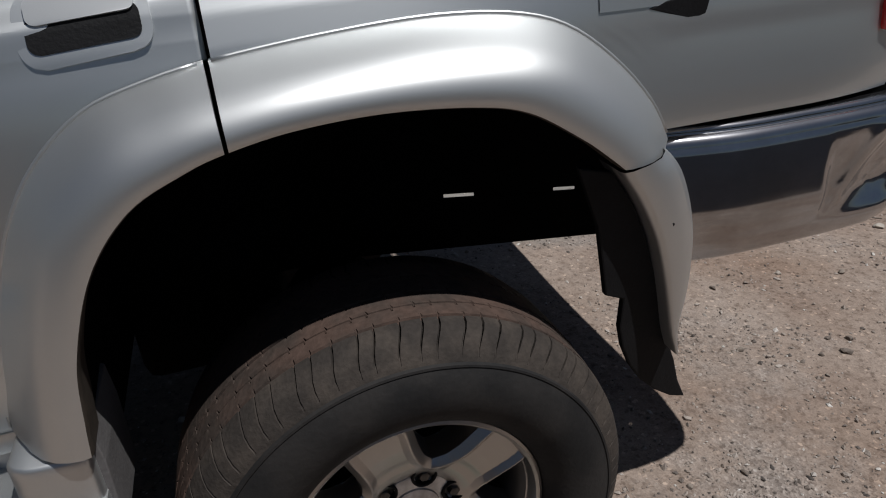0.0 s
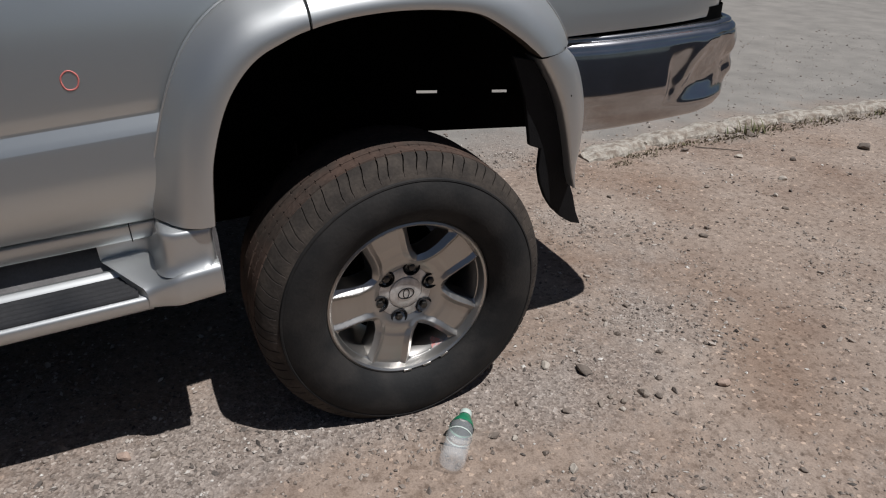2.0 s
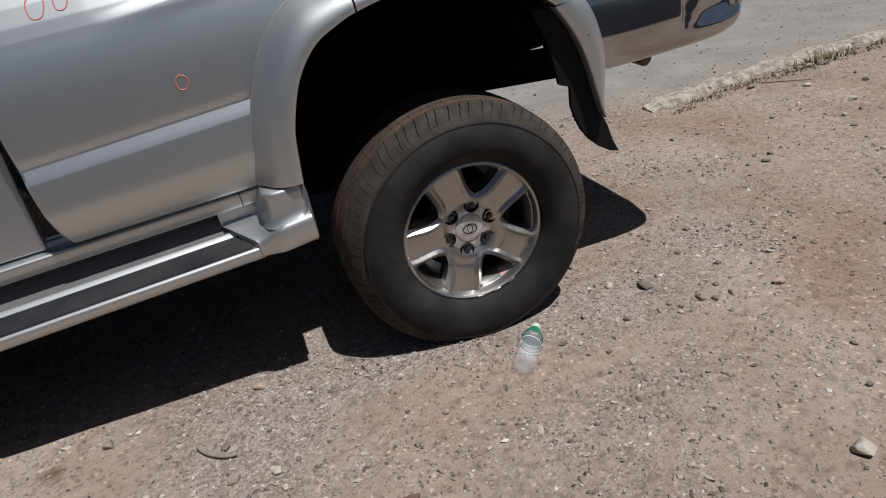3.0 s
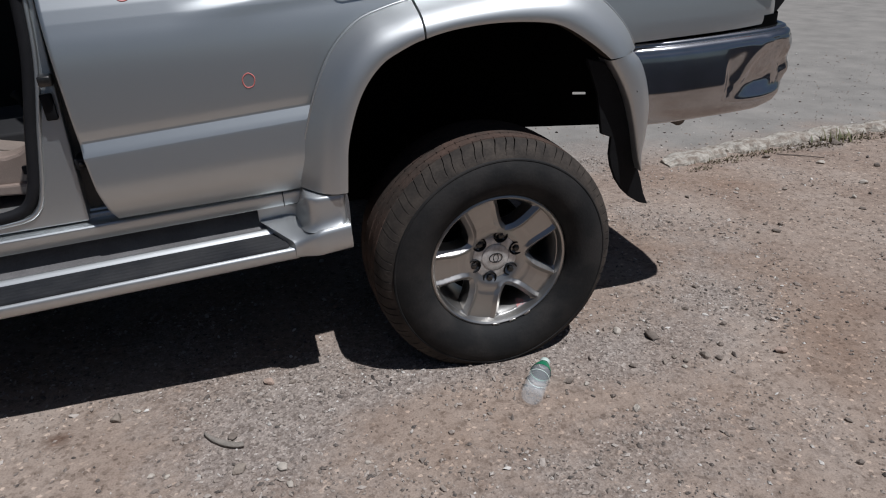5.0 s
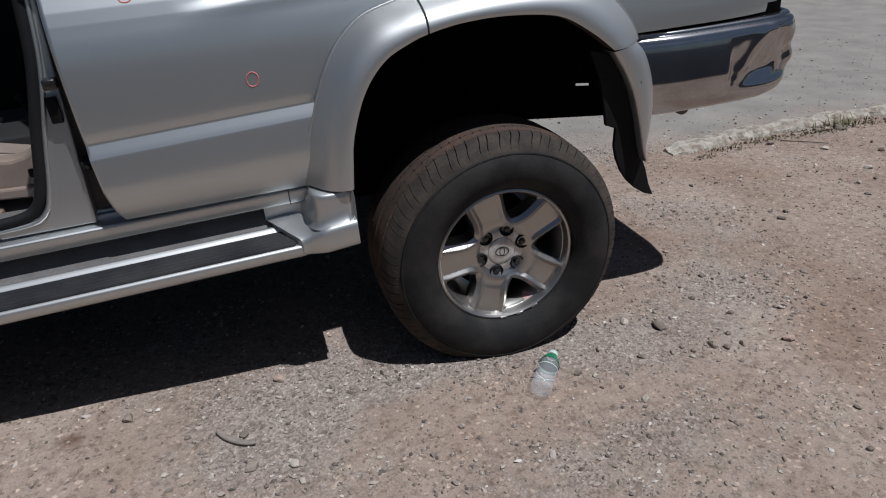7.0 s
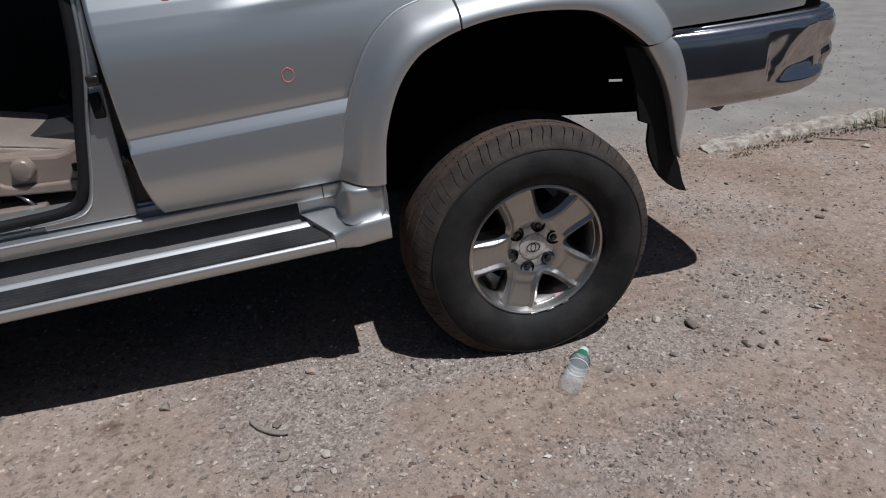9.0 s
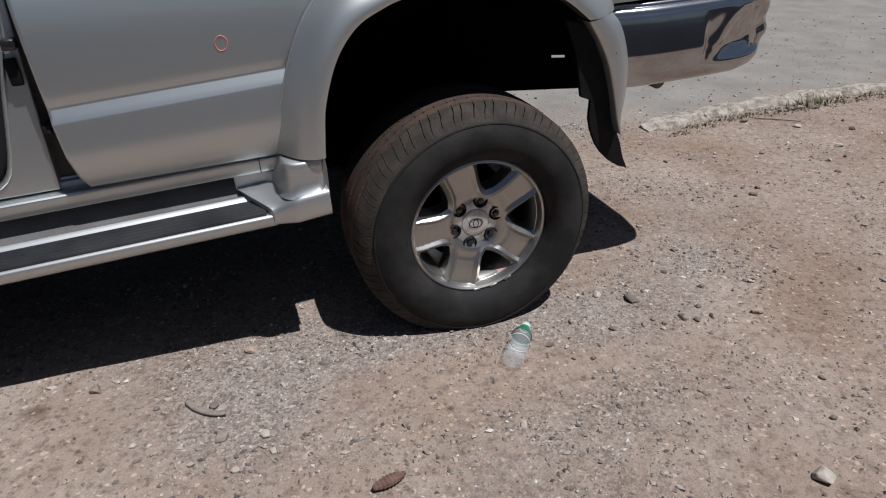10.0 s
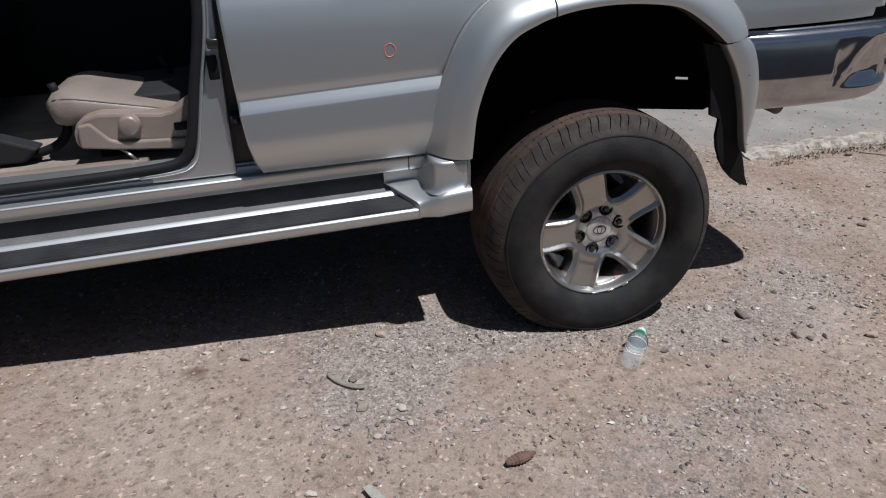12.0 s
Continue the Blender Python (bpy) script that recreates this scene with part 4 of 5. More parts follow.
    for rr, y in ((0.0455, 0.0385), (0.0448, 0.0405), (0.0432, 0.0405), (0.0425, 0.0370), (0.038, 0.0355), (0.026, 0.0335), (0.012, 0.0322), (0.0006, 0.0318)):
        lobes.append([(rr * math.cos(2 * math.pi * k / 96), y, rr * math.sin(2 * math.pi * k / 96)) for k in range(96)])
    meshes["cap"] = loft(lobes, closed=True)
    meshes["socket"] = turned([(0.0230, 0.0500), (0.0226, 0.0365), (0.0208, 0.0345), (0.0180, 0.0360), (0.0165, 0.062), (0.0, 0.062)], 28)
    bm = turned([(0.0108, 0.060), (0.0108, 0.038), (0.0090, 0.0340), (0.0055, 0.0325), (0.0, 0.0320)], 6)
    meshes["nut"] = bm
    meshes["drum"] = turned([(0.0, 0.10), (0.135, 0.10), (0.152, 0.11), (0.155, 0.20), (0.0, 0.21)], 48)


wheel_meshes()
built = {}
for key, bmx in meshes.items():
    me = bpy.data.meshes.new(key.rstrip("01234"))
    bmx.to_mesh(me)
    bmx.free()
    me.materials.append({"sidewall": RUBBER, "shoulder": SHOULDER, "tread": TREAD, "socket": BLACK, "nut": NUT, "drum": UNDER, "cap": CAPM}.get(key, ALLOY))
    for p in me.polygons:
        p.use_smooth = key != "nut"
    me.set_sharp_from_angle(angle=radians(24 if key == "spoke" else 30))
    built[key] = me


def sub(name, key, parent, m=None, label=""):
    ob = new(name, built[key])
    ob.parent = parent
    if m is not None:
        ob.matrix_local = m
    if label:
        tagged(ob, label)
    return ob


def wheel(m, label):
    w = new("wheel")
    w.parent = car
    w.matrix_local = m
    tagged(w, label)
    sub("sidewall", "sidewall", w, label="black tyre sidewall")
    sub("shoulder", "shoulder", w, label="grooved tyre shoulder")
    sub("tread", "tread", w, label="dusty brown tyre tread")
    sub("rim", "barrel", w, label="dirty alloy rim")
    for i in range(5):
        sub("spoke", "spoke", w, pose(0, 0, 0, 0, -(110 + 72 * i), 0), "dirty alloy spoke with bevelled edges" if i == 0 else "")
    sub("hub", "hub", w)
    sub("centre_cap", "cap", w, label="grey centre cap with round emblem")
    for i in range(6):
        a = radians(77 + 60 * i)
        p = pose(0.0715 * math.cos(a), 0, 0.0715 * math.sin(a))
        sub("nut_socket", "socket", w, p)
        sub("lug_nut", "nut", w, p)
    sub("brake_drum", "drum", w)
    return w


unpitch = pose(0, 0, 0, 0, PITCH, 0)
rear_wheel = wheel(pose(0, 0, HUB_Z) @ unpitch, "alloy five-spoke rear wheel with worn dusty tyre")
wheel(pose(0, 1.75, HUB_Z, 0, 0, 180) @ pose(0, 0, 0, 0, -PITCH, 0), "far rear alloy wheel")
fz = HUB_Z + 2.675 * math.tan(radians(PITCH))
wheel(pose(-2.675, 0.03, fz) @ unpitch, "front alloy wheel")
wheel(pose(-2.675, 1.72, fz, 0, 0, 180) @ pose(0, 0, 0, 0, -PITCH, 0), "far front alloy wheel")
# emblem ring, balance weights and a pink paint mark on the near rear wheel
part("emblem", tube([(0.021 * math.cos(a), 0.0318, 0.015 * math.sin(a)) for a in np.linspace(0, 2 * math.pi, 25)[:-1]], 0.0013, 6, True), BLACK, rear_wheel, "dark oval emblem")
part("emblem", tube([(0.008 * math.cos(a), 0.0316, 0.013 * math.sin(a)) for a in np.linspace(0, 2 * math.pi, 25)[:-1]], 0.0012, 6, True), BLACK, rear_wheel)
for deg in (-92, -77, -63):
    a = radians(deg)
    part("balance_weight", box((-0.012, -0.0075, -0.0035), (0.012, 0.004, 0.0045), 0.0018), ALLOY, rear_wheel, mw=pose(0.2125 * math.cos(a), 0, 0.2125 * math.sin(a), 0, 90 - deg, 0))
PINKP = material("pink_chalk_mark", (0.62, 0.26, 0.24), 0.7, 0.2, 0.25, 90, 200, color2=(0.45, 0.43, 0.42))
part("paint_mark", loft([[(r * math.cos(radians(d)), y, r * math.sin(radians(d))) for d in np.linspace(-68 + j, -57 - 2 * j, 12)] for j, (r, y) in enumerate(((0.1975, 0.0225), (0.1918, 0.0325), (0.1880, 0.042), (0.1845, 0.051)))]), PINKP, rear_wheel, "pink paint mark inside the rim")

# ---- cabin ----
seat = new("front_seat")
seat.parent = car
tagged(seat, "worn beige leather driver seat")


def rounded(rows_n, fx, name, mat, label=""):
    return part(name, loft([fx(k / (rows_n - 1)) for k in range(rows_n)], closed=True, cap=True), mat, seat, label)


def cushion_row(u):
    x = -1.640 + u * 0.57
    rise = 0.30 + 0.70 * math.sqrt(max(0.0, 1 - (1 - min(1, u / 0.10)) ** 2))
    top = 0.798 + 0.046 * rise - 0.150 * max(0, u - 0.15)
    bot = 0.800 - 0.072 * rise
    w = 0.5 * (0.24 + 0.16 * rise)
    c = 0.62
    pts = []
    for k in range(28):
        a = 2 * math.pi * k / 28
        ca, sa = math.cos(a), math.sin(a)
        px = math.copysign(abs(ca) ** 0.5, ca)
        pz = math.copysign(abs(sa) ** 0.5, sa)
        pts.append((x, c + w * px, (top + bot) / 2 + (top - bot) / 2 * pz))
    return pts


rounded(24, cushion_row, "seat_cushion", BEIGE, "beige leather cushion with piping")
part("piping", tube([cushion_row(0.06 + 0.9 * k / 14)[12] for k in range(15)], 0.0028, 6), STONE_D, seat)
part("seat_back", box((-1.11, 0.46, 0.78), (-0.96, 0.90, 1.40), 0.05, 4), BEIGE, seat, "beige seat back")
base = part("seat_base_trim", prism([(-1.555, 0.700), (-1.553, 0.735), (-1.540, 0.762), (-1.515, 0.778), (-1.47, 0.786), (-1.38, 0.778), (-1.30, 0.768), (-1.265, 0.775), (-1.225, 0.800), (-1.12, 0.84), (-1.10, 0.66), (-1.25, 0.652), (-1.45, 0.673), (-1.545, 0.686)], 0.365, 0.44, 0.010), TRIM, seat, "beige plastic seat base", smooth=False)
part("trim_ledge", prism([(-1.535, 0.757), (-1.500, 0.762), (-1.478, 0.735), (-1.455, 0.708), (-1.43, 0.699), (-1.24, 0.689), (-1.12, 0.694), (-1.12, 0.657), (-1.25, 0.654), (-1.45, 0.676), (-1.54, 0.690)], 0.350, 0.37, 0.006), TRIM, seat, smooth=False)
part("recline_knob", turned([(0.0, -0.020), (0.022, -0.020), (0.029, -0.016), (0.032, -0.006), (0.033, 0.012)], 28), TRIM, seat, "round beige adjuster knob", mw=pose(-1.390, 0.358, 0.745))
part("switch_block", box((-1.266, 0.355, 0.714), (-1.215, 0.37, 0.738), 0.004), BLACK, seat, "black seat switches")
# near-black rail and box fill the shaded gap under the seat
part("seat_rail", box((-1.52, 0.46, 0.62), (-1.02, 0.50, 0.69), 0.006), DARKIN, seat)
part("under_seat_shade", box((-1.50, 0.50, 0.62), (-1.05, 0.90, 0.80), 0.01), DARKIN, seat)
part("seat_lever", tube([(-1.435, 0.36, 0.678), (-1.405, 0.352, 0.652), (-1.372, 0.345, 0.622)], 0.005, 8), CHROME, seat)
part("belt_buckle", tube([(-1.30, 0.72, 0.82), (-1.305, 0.71, 0.85), (-1.32, 0.70, 0.875)], 0.012, 8), BLACK, seat, "black belt buckle")
part("cable_hose", tube([Vector(p) for p in curve_points([(-1.615, 0.50, 0.86), (-1.60, 0.50, 0.76), (-1.62, 0.49, 0.69), (-1.70, 0.48, 0.655), (-1.85, 0.48, 0.65)], 20)], 0.014, 8), BLACK, car, "black hanging trim strip")
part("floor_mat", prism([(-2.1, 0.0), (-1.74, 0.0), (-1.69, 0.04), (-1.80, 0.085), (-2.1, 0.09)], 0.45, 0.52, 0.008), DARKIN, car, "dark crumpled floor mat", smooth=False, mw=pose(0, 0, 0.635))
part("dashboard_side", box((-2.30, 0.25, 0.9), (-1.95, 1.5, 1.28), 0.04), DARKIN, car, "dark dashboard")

# ---- kerb ----
KERB = material("broken_kerb_concrete", (0.44, 0.40, 0.345), 0.92, 0.0, 0.45, 22, 90, 1.0, color2=(0.25, 0.205, 0.165))
kerb = new("kerb")
tagged(kerb, "low broken concrete kerb edge with weeds", "kerb", kind="structure")
rng = random.Random(7)


def kerb_y(x):
    """The kerb's centre line, bending away behind the car."""
    return float(np.interp(x, [1.58, 1.75, 2.1, 2.6, 3.1, 4.2, 9.0], [1.475, 1.51, 1.59, 1.655, 1.685, 1.70, 1.78]))


x = 1.58
while x < 9.0:
    ln = rng.uniform(0.28, 0.6)
    rows = []
    for k in range(19):
        u = k / 18
        px = x + u * (ln + 0.005)
        yc = kerb_y(px)
        end = 1.0 if 0.02 < u < 0.98 else 0.88
        if x < 1.6:
            end *= 0.35 + 0.65 * min(1, u * 3)
        chip = max(0.0, noise.noise((px * 7, 9.0, 1.0)) - 0.15)
        h = (0.040 + 0.022 * noise.noise((px * 6, 2.0, 1.0))) * end
        w = 0.075 * (0.85 + 0.15 * end)
        nf = 0.030 * noise.noise((px * 9, 0.0, 4.0)) + 0.014 * noise.noise((px * 31, 0.0, 4.0)) + 0.07 * chip
        nb = 0.035 * noise.noise((px * 6, 5.0, 2.0)) + 0.012 * noise.noise((px * 27, 5.0, 2.0))

        def rough(j):
            return 0.012 * noise.noise((px * 24, j * 2.3, 0.0)) + 0.007 * noise.noise((px * 60, j * 2.3, 6.0)) - 0.05 * chip * (0.5 if j > 3 else 1)

        rows.append([(px, yc - w + nf - 0.012, -0.03), (px, yc - w + nf, h * 0.40 + rough(1)), (px, yc - w + nf + 0.016, h * 0.80 + rough(2)), (px, yc - w * 0.55 + nf * 0.5, h + rough(3)), (px, yc - w * 0.1, h + rough(4)), (px, yc + w * 0.4, h * 0.95 + rough(5)), (px, yc + w + nb, h * 0.60 + rough(6)), (px, yc + w + nb + 0.06, -0.012)])
    sharp(part("kerb_stone", loft(rows, cap=True), KERB, kerb), 22)
    x += ln

# ---- stones and gravel ----
def rock_mesh(size, seed, flat=0.65):
    """An angular broken stone: the hull of uneven points, its edges slightly worn."""
    r = random.Random(seed)
    bm = bmesh.new()
    sx, sy = r.uniform(0.95, 1.35), r.uniform(0.65, 1.0)
    for k in range(22):
        v = Vector((r.gauss(0, 1), r.gauss(0, 1), r.gauss(0, 1))).normalized() * r.uniform(0.80, 1.08)
        bm.verts.new(Vector((v.x * sx, v.y * sy, max(-0.45, v.z * flat))) * size / 2)
    bmesh.ops.convex_hull(bm, input=bm.verts)
    bmesh.ops.delete(bm, geom=[v for v in bm.verts if not v.link_faces], context="VERTS")
    bmesh.ops.bevel(bm, geom=bm.edges[:], offset=size * 0.025, segments=1, affect="EDGES", profile=0.5)
    return bm


def stone(x, y, size, mat, seed, label, flat=0.65):
    ob = part("stone", rock_mesh(size, seed, flat), mat, None, "", False)
    ob.matrix_world = pose(x, y, ground_z(x, y) + size * 0.14, 0, 0, seed * 47 % 360)
    tagged(ob, label, "stone", "loose stones on the dirt")
    return ob


WHITE = material("white_stone", (0.44, 0.39, 0.335), 0.8, 0.0, 0.2, 40, 200, 0.4)
PINK = material("pinkish_stone", (0.42, 0.31, 0.25), 0.85, 0.0, 0.25, 40, 200, 0.5)
for i, (x, y, d, m, lab) in enumerate((
        (-0.712, 0.078, 0.038, PINK, "rounded pinkish stone beside the car shadow"), (-0.643, 0.058, 0.028, STONE, "small grey stone beside the car shadow"),
        (0.440, 0.010, 0.034, WHITE, "small white stone near the tyre"), (0.535, -0.052, 0.048, STONE_D, "dark brown angular stone"),
        (0.885, -0.254, 0.046, PINK, "pale pinkish stone on dirt"), (0.528, -0.895, 0.062, WHITE, "large pale stone with a dark side"), (0.256, -0.946, 0.058, STONE, "large grey stone on dirt"),
        (-1.138, 0.031, 0.042, STONE, "grey stone beside the car shadow"), (-0.825, -0.148, 0.030, STONE_D, "dark stone beside curved strip"), (-0.812, -0.277, 0.042, STONE, "rough grey stone on gravel"), (-0.704, -0.303, 0.038, WHITE, "flat pale stone on gravel"),
        (3.28, 1.10, 0.085, STONE_D, "large dark stone near the kerb"), (2.215, 1.405, 0.045, STONE_D, "dark stone among kerb weeds"), (2.44, 1.23, 0.060, WHITE, "flat pale stone near the kerb"), (2.81, 1.50, 0.075, STONE_D, "dark stub beside the green weeds"))):
    stone(x, y, d, m, i + 3, lab, 0.40 if "flat" in lab else 0.65)
for i, (x, y, d) in enumerate(((0.753, 0.070, 0.032), (0.814, -0.058, 0.034), (0.726, -0.162, 0.030), (0.670, -0.229, 0.030), (0.383, -0.187, 0.028), (0.162, -0.197, 0.034), (0.252, -0.298, 0.028), (0.881, 0.199, 0.028), (-0.776, -0.126, 0.020), (-0.975, -0.107, 0.028), (-0.647, -0.289, 0.020),
                               (1.401, 0.999, 0.034), (1.535, 0.526, 0.044), (1.541, 0.605, 0.030), (1.602, 0.582, 0.036), (2.122, 0.627, 0.036), (2.703, 1.096, 0.060), (1.370, 0.529, 0.024), (1.449, 0.538, 0.024), (0.824, -0.592, 0.028), (0.719, -0.735, 0.028), (-0.043, -0.720, 0.020))):
    stone(x, y, d * 0.82, STONE_D, i + 41, "small dark angular stone on dirt")
for i, (x, y, d) in enumerate(((0.634, -0.206, 0.048), (0.562, -0.211, 0.036), (0.538, -0.182, 0.028), (0.495, -0.194, 0.028), (0.763, 0.153, 0.028), (0.725, 0.204, 0.024), (1.230, 0.640, 0.034), (0.484, -0.696, 0.022), (-1.341, -0.323, 0.026), (1.05, -0.10, 0.026), (1.95, 0.95, 0.040))):
    stone(x, y, d * 0.8, STONE, i + 71, "small grey angular stone on gravel")
for i, (x, y, d) in enumerate(((0.538, -0.235, 0.024), (0.207, -0.224, 0.022), (0.287, -0.371, 0.030), (-0.932, -0.038, 0.018), (-1.084, 0.051, 0.022), (-1.028, -0.235, 0.020), (-0.989, -0.250, 0.018), (-0.693, -0.371, 0.022), (-0.492, -0.351, 0.018), (1.717, 1.023, 0.032), (2.196, 0.753, 0.034), (2.407, 0.902, 0.050), (-0.970, -0.572, 0.026), (-1.068, -0.502, 0.018))):
    stone(x, y, d, WHITE, i + 91, "small pale angular stone on dirt")


def gravel_material():
    m = material("gravel", (0.3, 0.26, 0.22), 0.88, 0.0, 0.2, 60, 300, 0.4)
    t = m.node_tree
    geo = t.nodes.new("ShaderNodeNewGeometry")
    r = t.nodes.new("ShaderNodeValToRGB")
    stops = [(0.0, (0.075, 0.064, 0.057)), (0.16, (0.15, 0.126, 0.110)), (0.40, (0.245, 0.203, 0.172)), (0.72, (0.315, 0.267, 0.231)), (0.93, (0.41, 0.362, 0.322)), (1.0, (0.60, 0.57, 0.53))]
    while len(r.color_ramp.elements) < len(stops):
        r.color_ramp.elements.new(0.5)
    for e, (p, c) in zip(r.color_ramp.elements, stops):
        e.position, e.color = p, (*c, 1)
    t.links.new(geo.outputs["Random Per Island"], r.inputs["Fac"])
    t.links.new(r.outputs["Color"], t.nodes["Principled BSDF"].inputs["Base Color"])
    return m


def clump(x, y):
    """Loose stones gather in uneven drifts with barer dirt between."""
    n = noise.noise((x * 3.3, y * 3.3, 2.0)) + 0.6 * noise.noise((x * 8.0, y * 8.0, 5.0))
    return min(1.5, max(0.22, 0.75 + 1.5 * n))


# loose chips: flattened, knocked-about octahedra for the grit, rounder lumps for the pebbles
OCTA = np.array([(1, 0, 0), (-1, 0, 0), (0, 1, 0), (0, -1, 0), (0, 0, 1), (0, 0, -1)], float)
OCTA_F = np.array([(0, 2, 4), (2, 1, 4), (1, 3, 4), (3, 0, 4), (2, 0, 5), (1, 2, 5), (3, 1, 5), (0, 3, 5)])
ico = bmesh.new()
bmesh.ops.create_icosphere(ico, subdivisions=1, radius=1)
ICO = np.array([v.co[:] for v in ico.verts])
ICO_F = np.array([[v.index for v in f.verts] for f in ico.faces])
ico.free()


def scatter(name, label, base, base_f, x, y, size, rs):
    """One mesh of many loose pieces lying on the ground."""
    n, k = len(x), len(base)
    v = base[None] * (1 + rs.uniform(-0.36, 0.36, (n, k, 1)))
    v = v * np.stack([rs.uniform(0.9, 1.6, n), rs.uniform(0.65, 1.0, n), rs.uniform(0.5, 0.95, n)], 1)[:, None] * size[:, None, None]
    tip = rs.uniform(-0.5, 0.5, n)[:, None]
    v[..., 2] += v[..., 0] * tip * 0.7
    a = rs.uniform(0, 6.283, n)[:, None]
    gz = np.array([ground_z(p, q) for p, q in zip(x, y)])
    v = np.stack([v[..., 0] * np.cos(a) - v[..., 1] * np.sin(a) + x[:, None], v[..., 0] * np.sin(a) + v[..., 1] * np.cos(a) + y[:, None], v[..., 2] + (gz + size * 0.28)[:, None]], -1)
    f = base_f[None] + (k * np.arange(n))[:, None, None]
    me = bpy.data.meshes.new(name)
    me.from_pydata(v.reshape(-1, 3).tolist(), [], f.reshape(-1, 3).tolist())
    me.materials.append(GRAVEL)
    tagged(new(name, me), label, "gravel", kind="stuff")


GRAVEL = gravel_material()
rs = np.random.RandomState(11)
tries = 190000
px, py = rs.uniform(-2.1, 3.3, tries), rs.uniform(-1.25, 1.7, tries)
chance = np.array([(0.035 + 0.85 * gravelly(p, q)) * clump(p, q) * (0.45 if p > 2 else 0.85) for p, q in zip(px, py)])
pick = rs.uniform(0, 1, tries) < chance
px, py = px[pick], py[pick]
scatter("grit", "fine grey and brown grit scattered on dirt", OCTA, OCTA_F, px, py, np.minimum(0.0019 + 0.0017 * rs.exponential(1.0, len(px)), 0.0080), rs)
tries = 15000
px, py = rs.uniform(-2.1, 3.6, tries), rs.uniform(-1.25, 1.8, tries)
pick = rs.uniform(0, 1, tries) < np.array([(0.10 + 0.5 * gravelly(p, q)) * clump(p, q) for p, q in zip(px, py)])
px, py = px[pick], py[pick]
scatter("pebbles", "loose angular pebbles lying on dirt", ICO, ICO_F, px, py, np.minimum(0.0030 + 0.0020 * rs.exponential(1.0, len(px)), 0.011), rs)
tries = 2600
px, py = rs.uniform(0.6, 7.0, tries), 1.5 + 2.6 * rs.uniform(0, 1, tries) ** 1.6
scatter("roadside_gravel", "sparse grey gravel on the worn roadway", ICO, ICO_F, px, py, np.minimum(0.0022 + 0.0022 * rs.exponential(1.0, tries), 0.010), rs)

# ---- litter ----
bottle = new("plastic_bottle")
tagged(bottle, "clear plastic bottle with green label lying on gravel", "bottle")
prof = [(0.0, 0.004), (0.018, 0.0), (0.028, 0.003), (0.031, 0.010), (0.031, 0.030), (0.0295, 0.036), (0.031, 0.042), (0.031, 0.070), (0.0295, 0.076), (0.031, 0.082), (0.031, 0.100), (0.029, 0.112), (0.0305, 0.120), (0.029, 0.135), (0.024, 0.152), (0.017, 0.168), (0.0135, 0.176), (0.0135, 0.190)]
inner = [(max(0.0, r - 0.0012), y + (0.0012 if i < 3 else 0)) for i, (r, y) in enumerate(prof)]
bb = turned(prof + inner[::-1], 40)
part("bottle_body", bb, CLEAR, bottle, "clear ribbed plastic")
GREEN = material("green_label", (0.02, 0.20, 0.10), 0.4, 0.0, 0.15, 30, 200)
CAPW = material("pale_green_plastic", (0.52, 0.60, 0.55), 0.4, 0.0, 0.08, 30, 200)
part("label_band", turned([(0.0302, 0.132), (0.0255, 0.151), (0.0186, 0.167), (0.0150, 0.177)], 40), GREEN, bottle, "green label")
part("label_edge", turned([(0.0312, 0.098), (0.0315, 0.100), (0.0312, 0.102)], 40), CAPW, bottle)
part("bottle_cap", turned([(0.0, 0.198), (0.013, 0.198), (0.015, 0.196), (0.0152, 0.182), (0.0145, 0.180)], 24), CAPW, bottle, "pale screw cap")
bottle.matrix_world = Matrix.Translation((0.000, -0.272, 0.036)) @ pose(0, 0, 0, 1, 0, -37) @ Matrix.Diagonal((1.06, 0.93, 1.06, 1))

line_ = curve_points([(-0.898, -0.116), (-0.877, -0.145), (-0.847, -0.171), (-0.818, -0.187), (-0.797, -0.191)], 18)
strip = part("curved_strip", loft([[(p.x, p.y - 0.011 * w, 0.003), (p.x, p.y - 0.009 * w, 0.009), (p.x, p.y + 0.007 * w, 0.012), (p.x, p.y + 0.012 * w, 0.003)] for p, w in zip(line_, [0.35 + 0.65 * math.sin(math.pi * (0.08 + 0.84 * k / 17)) ** 0.6 for k in range(18)])], closed=True, cap=True), material("grey_rubber_strip", (0.25, 0.22, 0.19), 0.85, 0.0, 0.25, 30, 160, 0.4))
tagged(strip, "curved grey strip of weathered rubber on gravel", "debris")
leaf_rows = []
for u in np.linspace(0.0, 1.0, 14):
    c, w = Vector((-0.840 + 0.055 * u, -0.588 - 0.088 * u, 0.0165 - 0.003 * math.sin(3 * u))), 0.0125 * (0.45 + 0.55 * math.sin(math.pi * min(1.0, 0.15 + 0.5 * u / 0.6))) * (1 - u ** 4)
    side_ = Vector((0.85, 0.53, 0)) * (w + 0.0008)
    leaf_rows.append([c - side_ + Vector((0, 0, 0.0015)), c, c + side_ + Vector((0, 0, 0.001))])
leaf = part("dry_leaf", loft(leaf_rows), material("grey_leaf", (0.30, 0.29, 0.255), 0.7, 0.0, 0.2, 40, 200, 0.3))
thick(leaf, 0.002, 0)
tagged(leaf, "dry grey leaf lying on dirt", "leaf")
husk = bmesh.new()
hrows = []
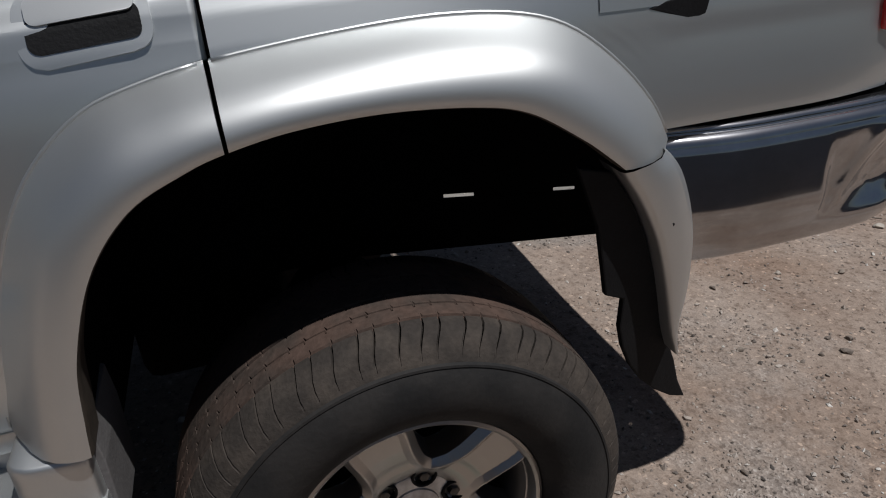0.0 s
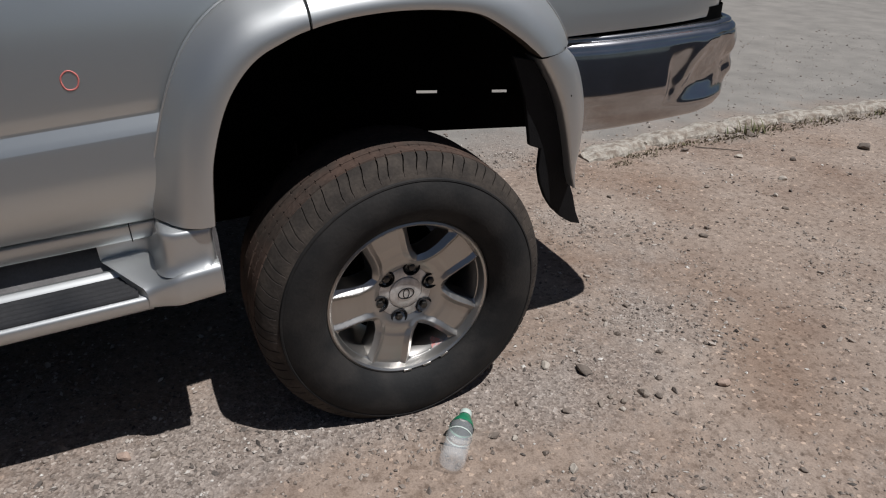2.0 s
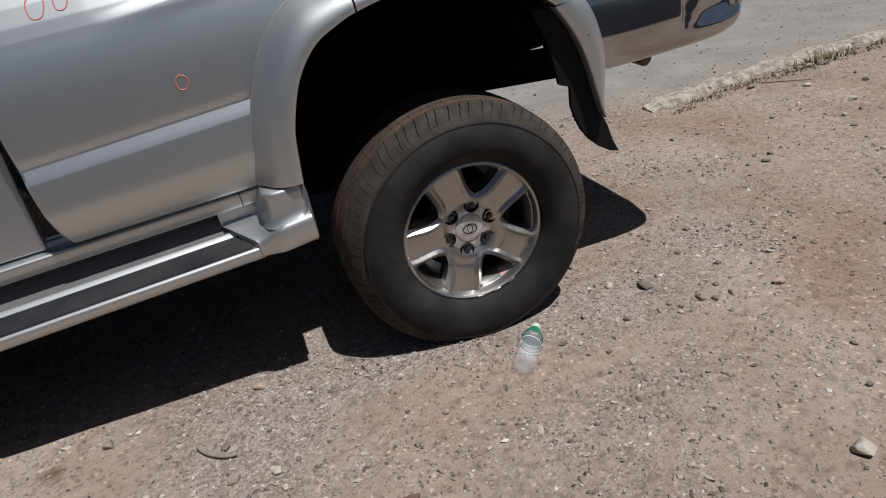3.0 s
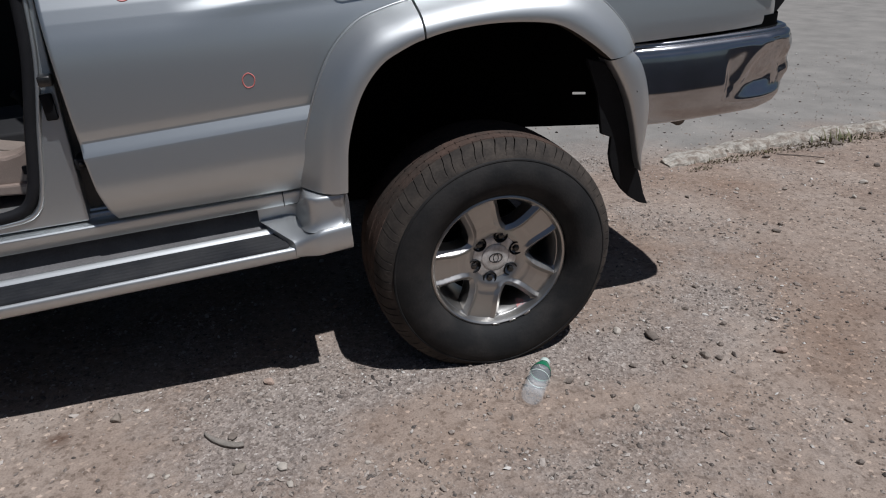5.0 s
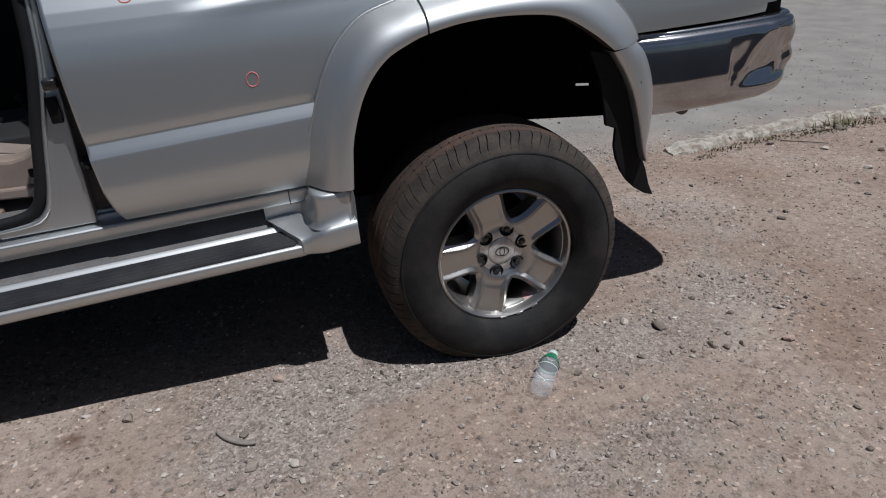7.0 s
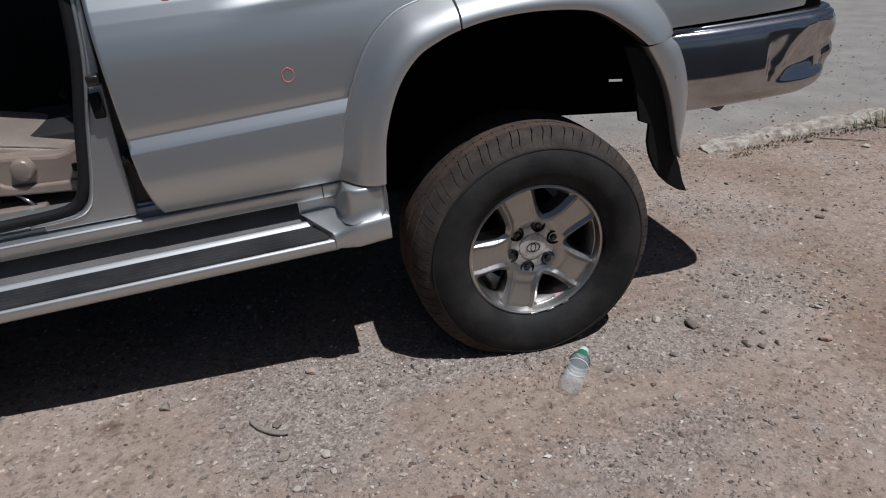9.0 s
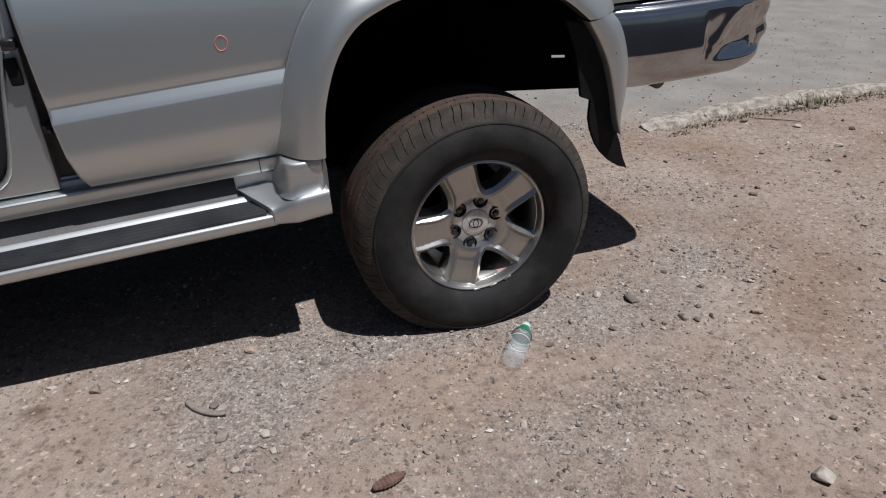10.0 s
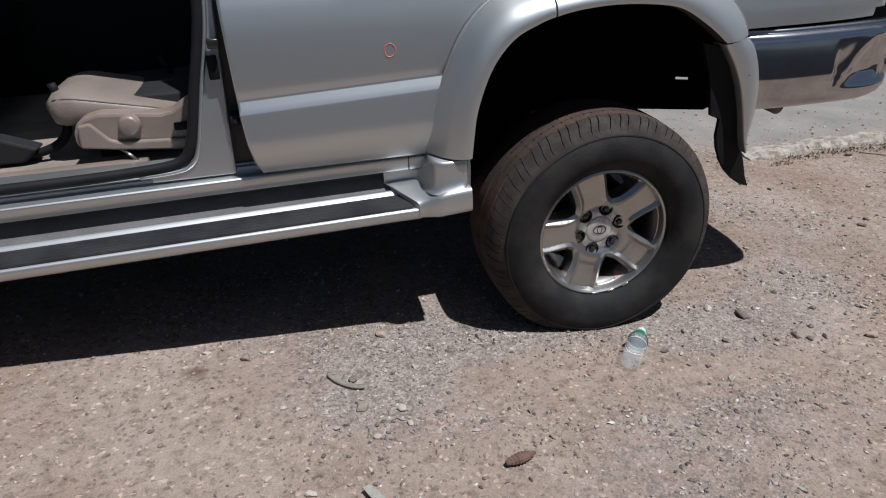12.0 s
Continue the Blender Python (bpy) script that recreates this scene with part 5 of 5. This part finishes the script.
for k in range(19):
    u = k / 18
    w = 0.0145 * math.sin(math.pi * (0.12 + 0.8 * u)) * (1 + 0.22 * (k % 2))
    c = Vector((-0.488 + 0.086 * u, -0.580 + 0.024 * u, 0.010))
    hrows.append([c + Vector((-0.27 * w * math.cos(a), w * math.cos(a), 0.7 * w * math.sin(a) + 0.002)) for a in np.linspace(0, 2 * math.pi, 11)[:-1]])
loft(hrows, closed=True, cap=True, bm=husk)
tagged(part("seed_cone", husk, RUST, None, "", False), "brown ridged seed cone on dirt", "cone")
bark = part("dry_twig", loft([[(2.30 + 0.21 * u, 1.42 - 0.12 * u - 0.02 * u * u + 0.0035 * math.cos(a), 0.010 + 0.0035 * math.sin(a)) for a in (0.5, 2.6, 4.7)] for u in np.linspace(0, 1, 8)], closed=True, cap=True), STONE_D)
tagged(bark, "thin dry twig lying by the kerb", "twig")

# ---- weeds along the kerb ----
WEED = material("weed_green", (0.105, 0.120, 0.045), 0.7, 0.0, 0.3, 20, 100, color2=(0.17, 0.14, 0.07))
r = random.Random(5)


DRY = material("dry_grass", (0.25, 0.20, 0.14), 0.85, 0.0, 0.3, 20, 100, color2=(0.12, 0.10, 0.065))


def weed(bm, x, y, h, n):
    for i in range(n):
        a, ln = r.uniform(0, 6.283), h * r.uniform(0.5, 1.1)
        bx, by = x + r.gauss(0, 0.03 + h * 0.5), y + r.gauss(0, 0.012 + h * 0.15)
        lean = r.uniform(0.2, 0.9)
        w = 0.0030 + 0.003 * r.random()
        pts = []
        for k in range(4):
            u = k / 3
            c = Vector((bx + math.cos(a) * ln * lean * u * u, by + math.sin(a) * ln * lean * u * u, ln * (u - 0.25 * lean * u * u)))
            sdir = Vector((-math.sin(a), math.cos(a), 0)) * w * (1 - u ** 2 + 0.05)
            pts.append([c - sdir, c + sdir * 0.2 + Vector((0, 0, 0.001)), c + sdir])
        loft(pts, bm=bm)


green_bm, dry_bm = bmesh.new(), bmesh.new()
for k in range(130):
    x = 1.70 + 0.025 * k + r.uniform(-0.05, 0.05)
    weed(dry_bm, x, kerb_y(x) - r.uniform(0.08, 0.19), r.uniform(0.008, 0.024), r.randint(4, 16))
for x, h, n in ((2.85, 0.085, 22), (2.90, 0.05, 12), (3.40, 0.045, 12), (1.90, 0.030, 12), (2.30, 0.022, 8), (4.1, 0.05, 16)):
    weed(green_bm, x, kerb_y(x) - 0.13, h, n)
tagged(part("weeds", green_bm, WEED), "green weed tufts growing along the kerb", "weeds", kind="stuff")
tagged(part("dry_grass", dry_bm, DRY), "sparse dry grass along the kerb", "grass", kind="stuff")
